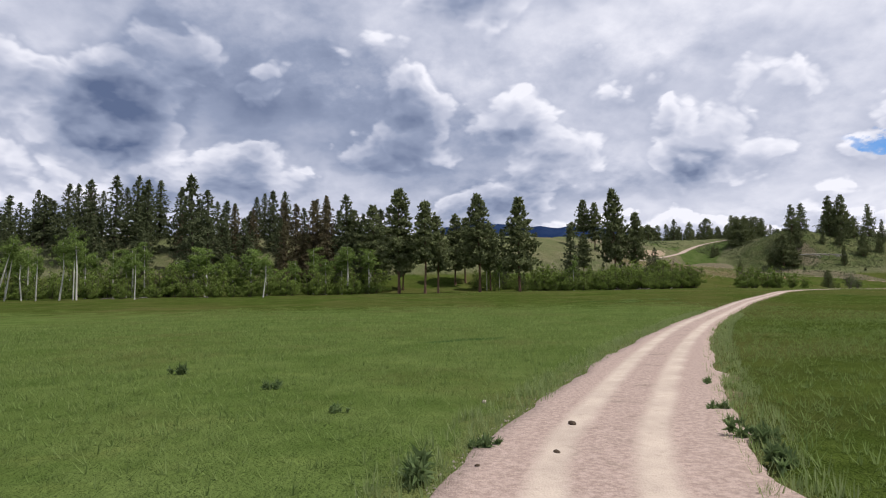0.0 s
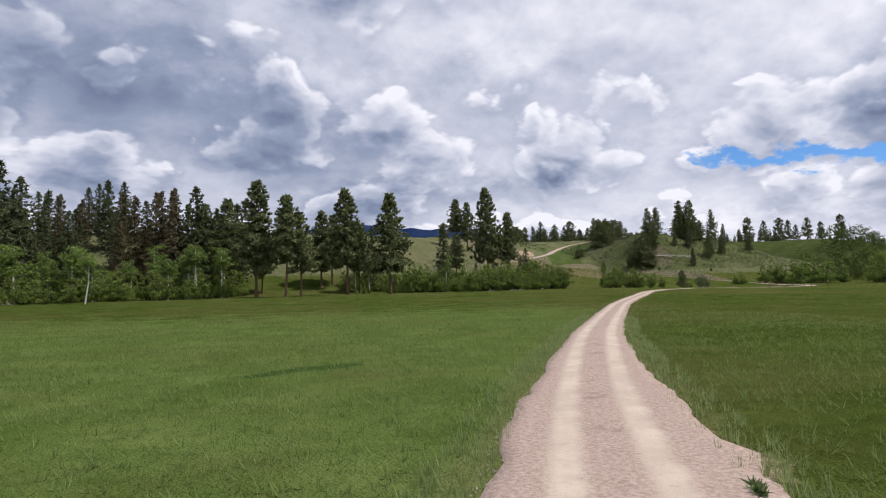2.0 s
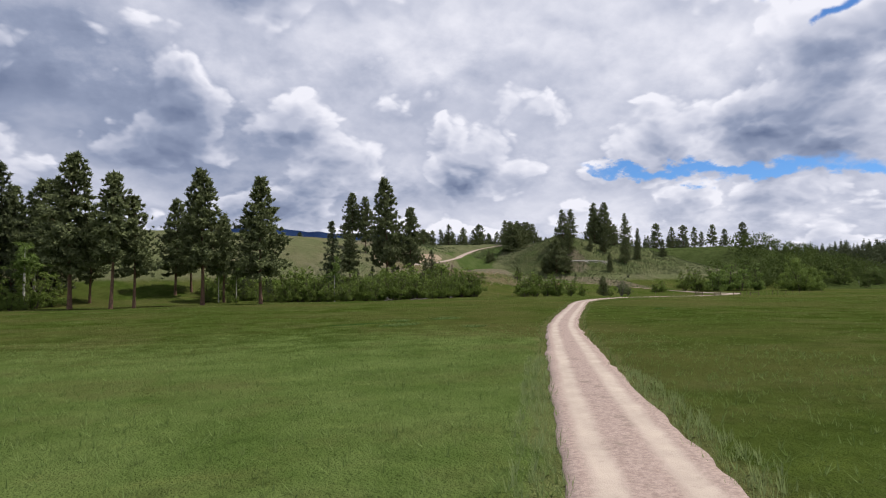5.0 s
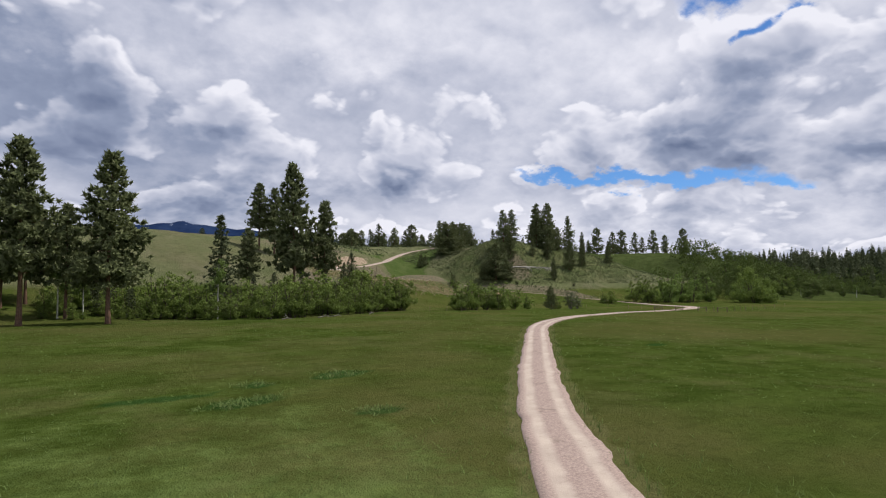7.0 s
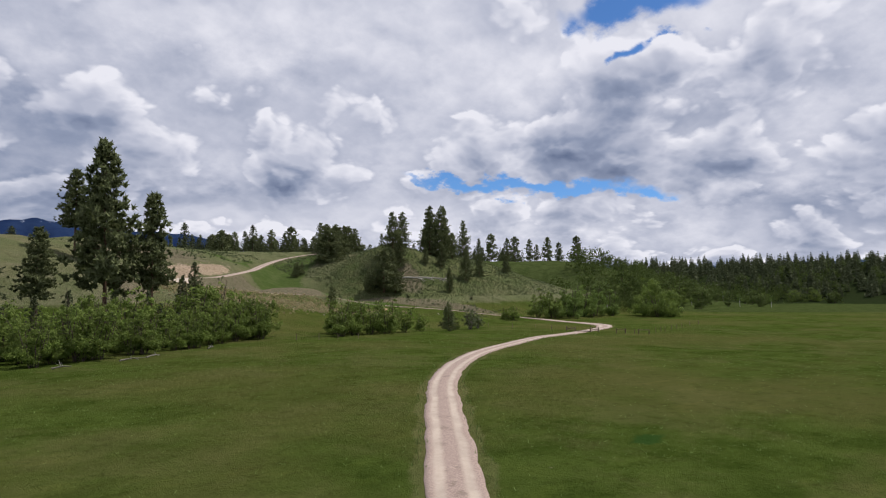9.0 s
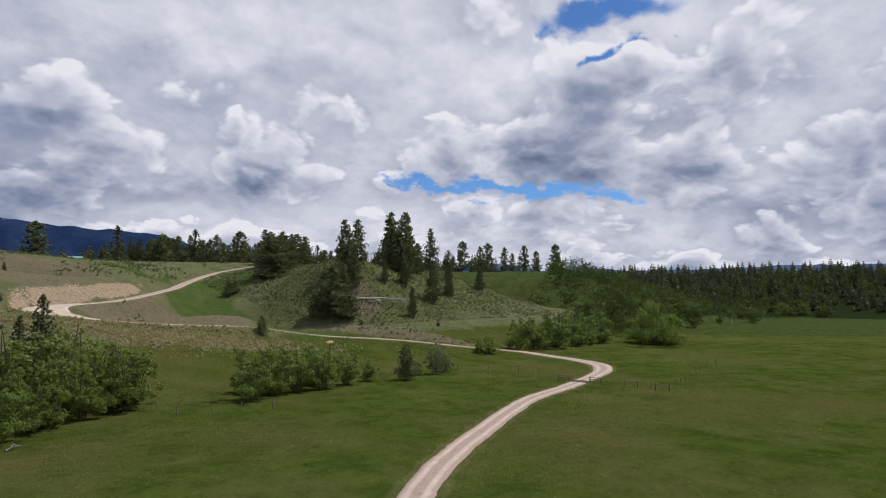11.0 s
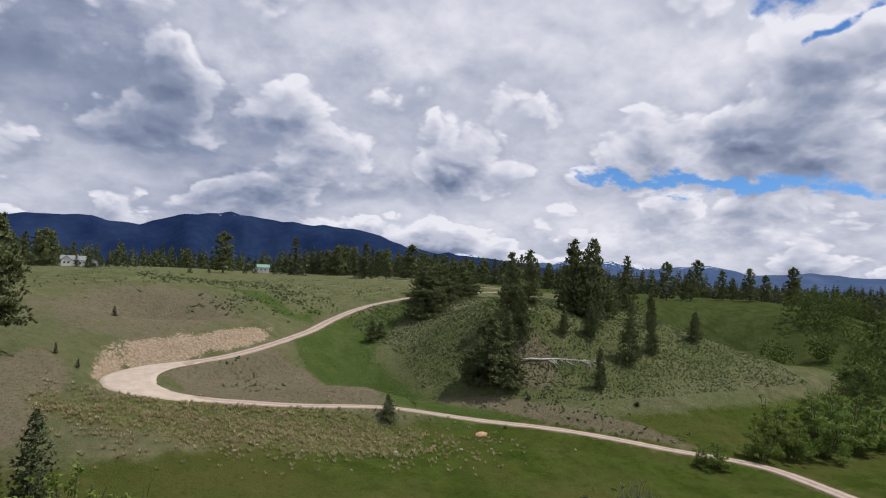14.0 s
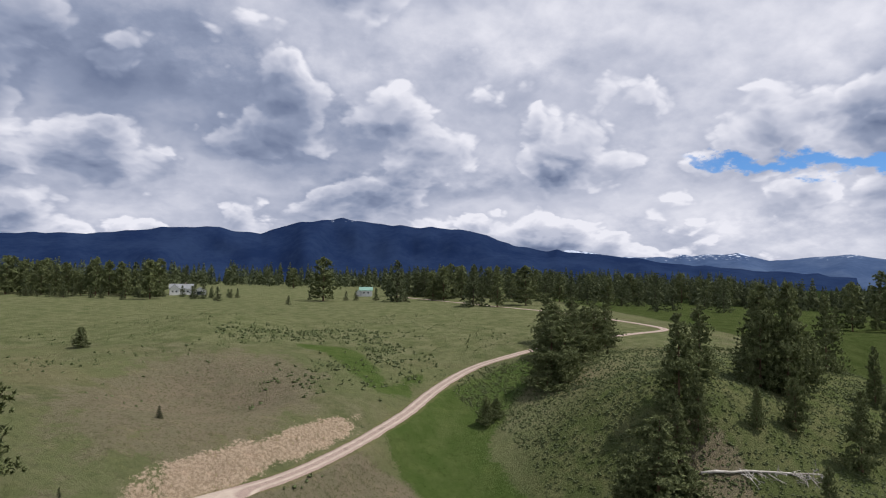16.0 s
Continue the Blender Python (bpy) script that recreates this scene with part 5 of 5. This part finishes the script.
# dry bunch grass below the hairpin and on the cut bank
spots, r_ = scatter(4, 11000, 70, 140, 226, 252, lambda x, y, k: off_road(x, y, 0.3) & (k < 1.1 * around(x, y, 97, 239, 25, 5.5, -2) * (0.45 + 0.75 * patchy(x, y, 0.5))))
tufts("bunch_grass", "straw coloured dry bunch grass", spots, r_, 0.46, 16, STRAW, 0.15, 1.1)
spots, r_ = scatter(5, 650, 72, 112, 248, 290, lambda x, y, k: off_road(x, y, 0.3) & (k < np.maximum(around(x, y, 86, 268, 10, 3, 38), around(x, y, 98, 279, 10, 2.6, 42))))
tufts("bunch_grass", "straw coloured dry bunch grass", spots, r_, 0.45, 10, STRAW, 0.06, 0.7)


def brush(name, label, spots, r_, size, count, mat, category="sagebrush"):
    """Low rounded bushes with uneven crowns, as one growth."""
    n = len(spots)
    s_ = size * r_.uniform(0.55, 1.3, n)
    a = np.linspace(0, 2 * np.pi, 6)[:-1]
    ring = np.stack([np.cos(a), np.sin(a), 0 * a], 1)
    form = np.vstack([ring * (0.62, 0.62, 0) - (0, 0, 0.12), ring * (0.85, 0.85, 0) + (0, 0, 0.22), np.stack([np.cos(a + 0.4), np.sin(a + 0.4), 0 * a], 1) * (0.55, 0.55, 0) + (0, 0, 0.46), [(0, 0, 0.55)]]) * (0.78, 0.78, 0.72)
    v = form[None] * (1 + r_.normal(size=(n, 16, 3)) * (0.20, 0.20, 0.16)) * s_[:, None, None] * np.stack([r_.uniform(0.7, 1.2, n), r_.uniform(0.7, 1.2, n), r_.uniform(0.7, 1.1, n)], 1)[:, None]
    v = v + np.c_[spots, land(spots[:, 0], spots[:, 1])][:, None]
    k_ = np.arange(5)
    nxt = (k_ + 1) % 5
    quads = [np.stack([k_ + lo, nxt + lo, nxt + lo + 5], 1) for lo in (0, 5)] + [np.stack([k_ + lo, nxt + lo + 5, k_ + lo + 5], 1) for lo in (0, 5)] + [np.stack([k_ + 10, nxt + 10, 0 * k_ + 15], 1)]
    one = np.concatenate(quads)
    f = (np.arange(n)[:, None, None] * 16 + one[None]).reshape(-1, 3)
    sprig_v, sprig_f = blades(np.c_[spots, land(spots[:, 0], spots[:, 1])] + np.stack([0 * s_, 0 * s_, s_ * 0.22], 1) + r_.normal(size=(n, 3)) * (0.1, 0.1, 0.0), s_ * 0.8, count, r_, 0.7, 0.22)
    return tagged(shaped(name, np.vstack([v.reshape(-1, 3), sprig_v]), np.vstack([f, sprig_f + n * 16]), mat, None, True), label, category, "", "stuff")


def on_hill(x, y):
    return (bare_land(x, y) > 9) & off_road(x, y, 0.8)


spots, r_ = scatter(6, 30000, 126, 235, 238, 312, lambda x, y, k: on_hill(x, y) & (around(x, y, 124, 283, 8, 22, 12) < 0.35) & (k < 0.25 + 0.6 * patchy(x, y, 0.3)))
brush("sagebrush", "grey green sagebrush covering the knoll", spots, r_, 0.38, 6, SAGE)
spots, r_ = scatter(7, 2600, 30, 150, 285, 400, lambda x, y, k: on_hill(x, y) & (around(x, y, 124, 288, 10, 24, 12) < 0.3) & (k < 0.9 * patchy(x, y, 0.11) ** 2))
brush("sagebrush", "grey green sagebrush on the bench", spots, r_, 0.42, 7, SAGE)
spots, r_ = scatter(17, 5200, 74, 126, 292, 356, lambda x, y, k: on_hill(x, y) & (k < np.max([around(x, y, 97, 342, 22, 9, 8), 0.55 * around(x, y, 101, 304, 13, 7, 25), 0.8 * around(x, y, 116, 322, 7, 14, 20)], axis=0) * patchy(x, y, 0.4)))
brush("sagebrush", "pale sagebrush patch along the bench's brow", spots, r_, 0.62, 8, SAGE)
spots, r_ = scatter(8, 700, 88, 122, 250, 277, lambda x, y, k: off_road(x, y, 0.8) & (around(x, y, 104, 263, 13, 8) > 0.4) & (k < 0.6 * patchy(x, y, 0.45)))
brush("sagebrush", "low sagebrush on bare brown soil", spots, r_, 0.52, 10, SAGE)
spots, r_ = scatter(9, 600, 135, 185, 232, 256, lambda x, y, k: off_road(x, y, 0.8) & (k < 1.2 * around(x, y, 152, 246, 22, 4, -35)))
brush("sagebrush", "low brush on the road's upper bank", spots, r_, 0.48, 10, SAGE, "brush")

# weeds by the road
WEED = foliage("weed_leaves", (0.115, 0.175, 0.060), (0.200, 0.270, 0.115), (0.080, 0.115, 0.045), 0.4)
for i, (x, y, s_) in enumerate([(0.75, 12.4, 0.42), (-0.45, 10.3, 0.6), (7.0, 15.8, 0.42), (6.35, 12.6, 0.55), (5.9, 10.8, 0.5), (-2.9, 16.1, 0.3), (-10.2, 23.5, 0.5), (-5.6, 19.9, 0.4), (8.6, 20, 0.4), (6.6, 14, 0.35)]):
    rw = np.random.RandomState(90 + i)
    c = np.array([(x + rw.normal() * s_ * 0.35, y + rw.normal() * s_ * 0.35, ground_at(x, y) + s_ * rw.uniform(0.1, 0.5)) for _ in range(10)])
    v, f = blades(c, np.full(10, s_ * 0.5), 16, rw, 0.6, 0.22)
    tagged(shaped("weed", v, f, WEED), "leafy green weed growing on the gravel edge", "weed", "roadside weeds")

# loose gravel along the road's edges
def gravel(seed, n, x0, x1, y0, y1, keep):
    spots, r_ = scatter(seed, n, x0, x1, y0, y1, keep)
    n = len(spots)
    z = land(spots[:, 0], spots[:, 1]) + 0.07
    s_ = 0.018 + 0.03 * r_.rand(n) ** 3
    shape_ = np.array([(1, 0, 0), (-0.5, 0.87, 0), (-0.5, -0.87, 0), (0.1, 0.1, 0.9)])
    a = r_.uniform(0, 6.28, n)
    rot = np.stack([np.stack([np.cos(a), -np.sin(a), 0 * a], 1), np.stack([np.sin(a), np.cos(a), 0 * a], 1), np.stack([0 * a, 0 * a, 1 + 0 * a], 1)], 1)
    v = np.einsum("nij,kj->nki", rot, shape_) * s_[:, None, None] * r_.uniform(0.6, 1.3, (n, 1, 3)) + np.c_[spots, z][:, None]
    k_ = np.arange(n)[:, None] * 4
    f = np.concatenate([k_ + (0, 1, 3), k_ + (1, 2, 3), k_ + (2, 0, 3)])
    return tagged(shaped("gravel", v.reshape(-1, 3), f, STONE), "loose pale gravel stones on the road", "gravel", "", "stuff")


gravel(14, 40000, -4, 22, 4, 45, lambda x, y, k: (near_road(x, y)[0] > -1.2) & (near_road(x, y)[0] < 0.25) & (k < np.clip(1.3 - y / 40, 0.1, 1)))
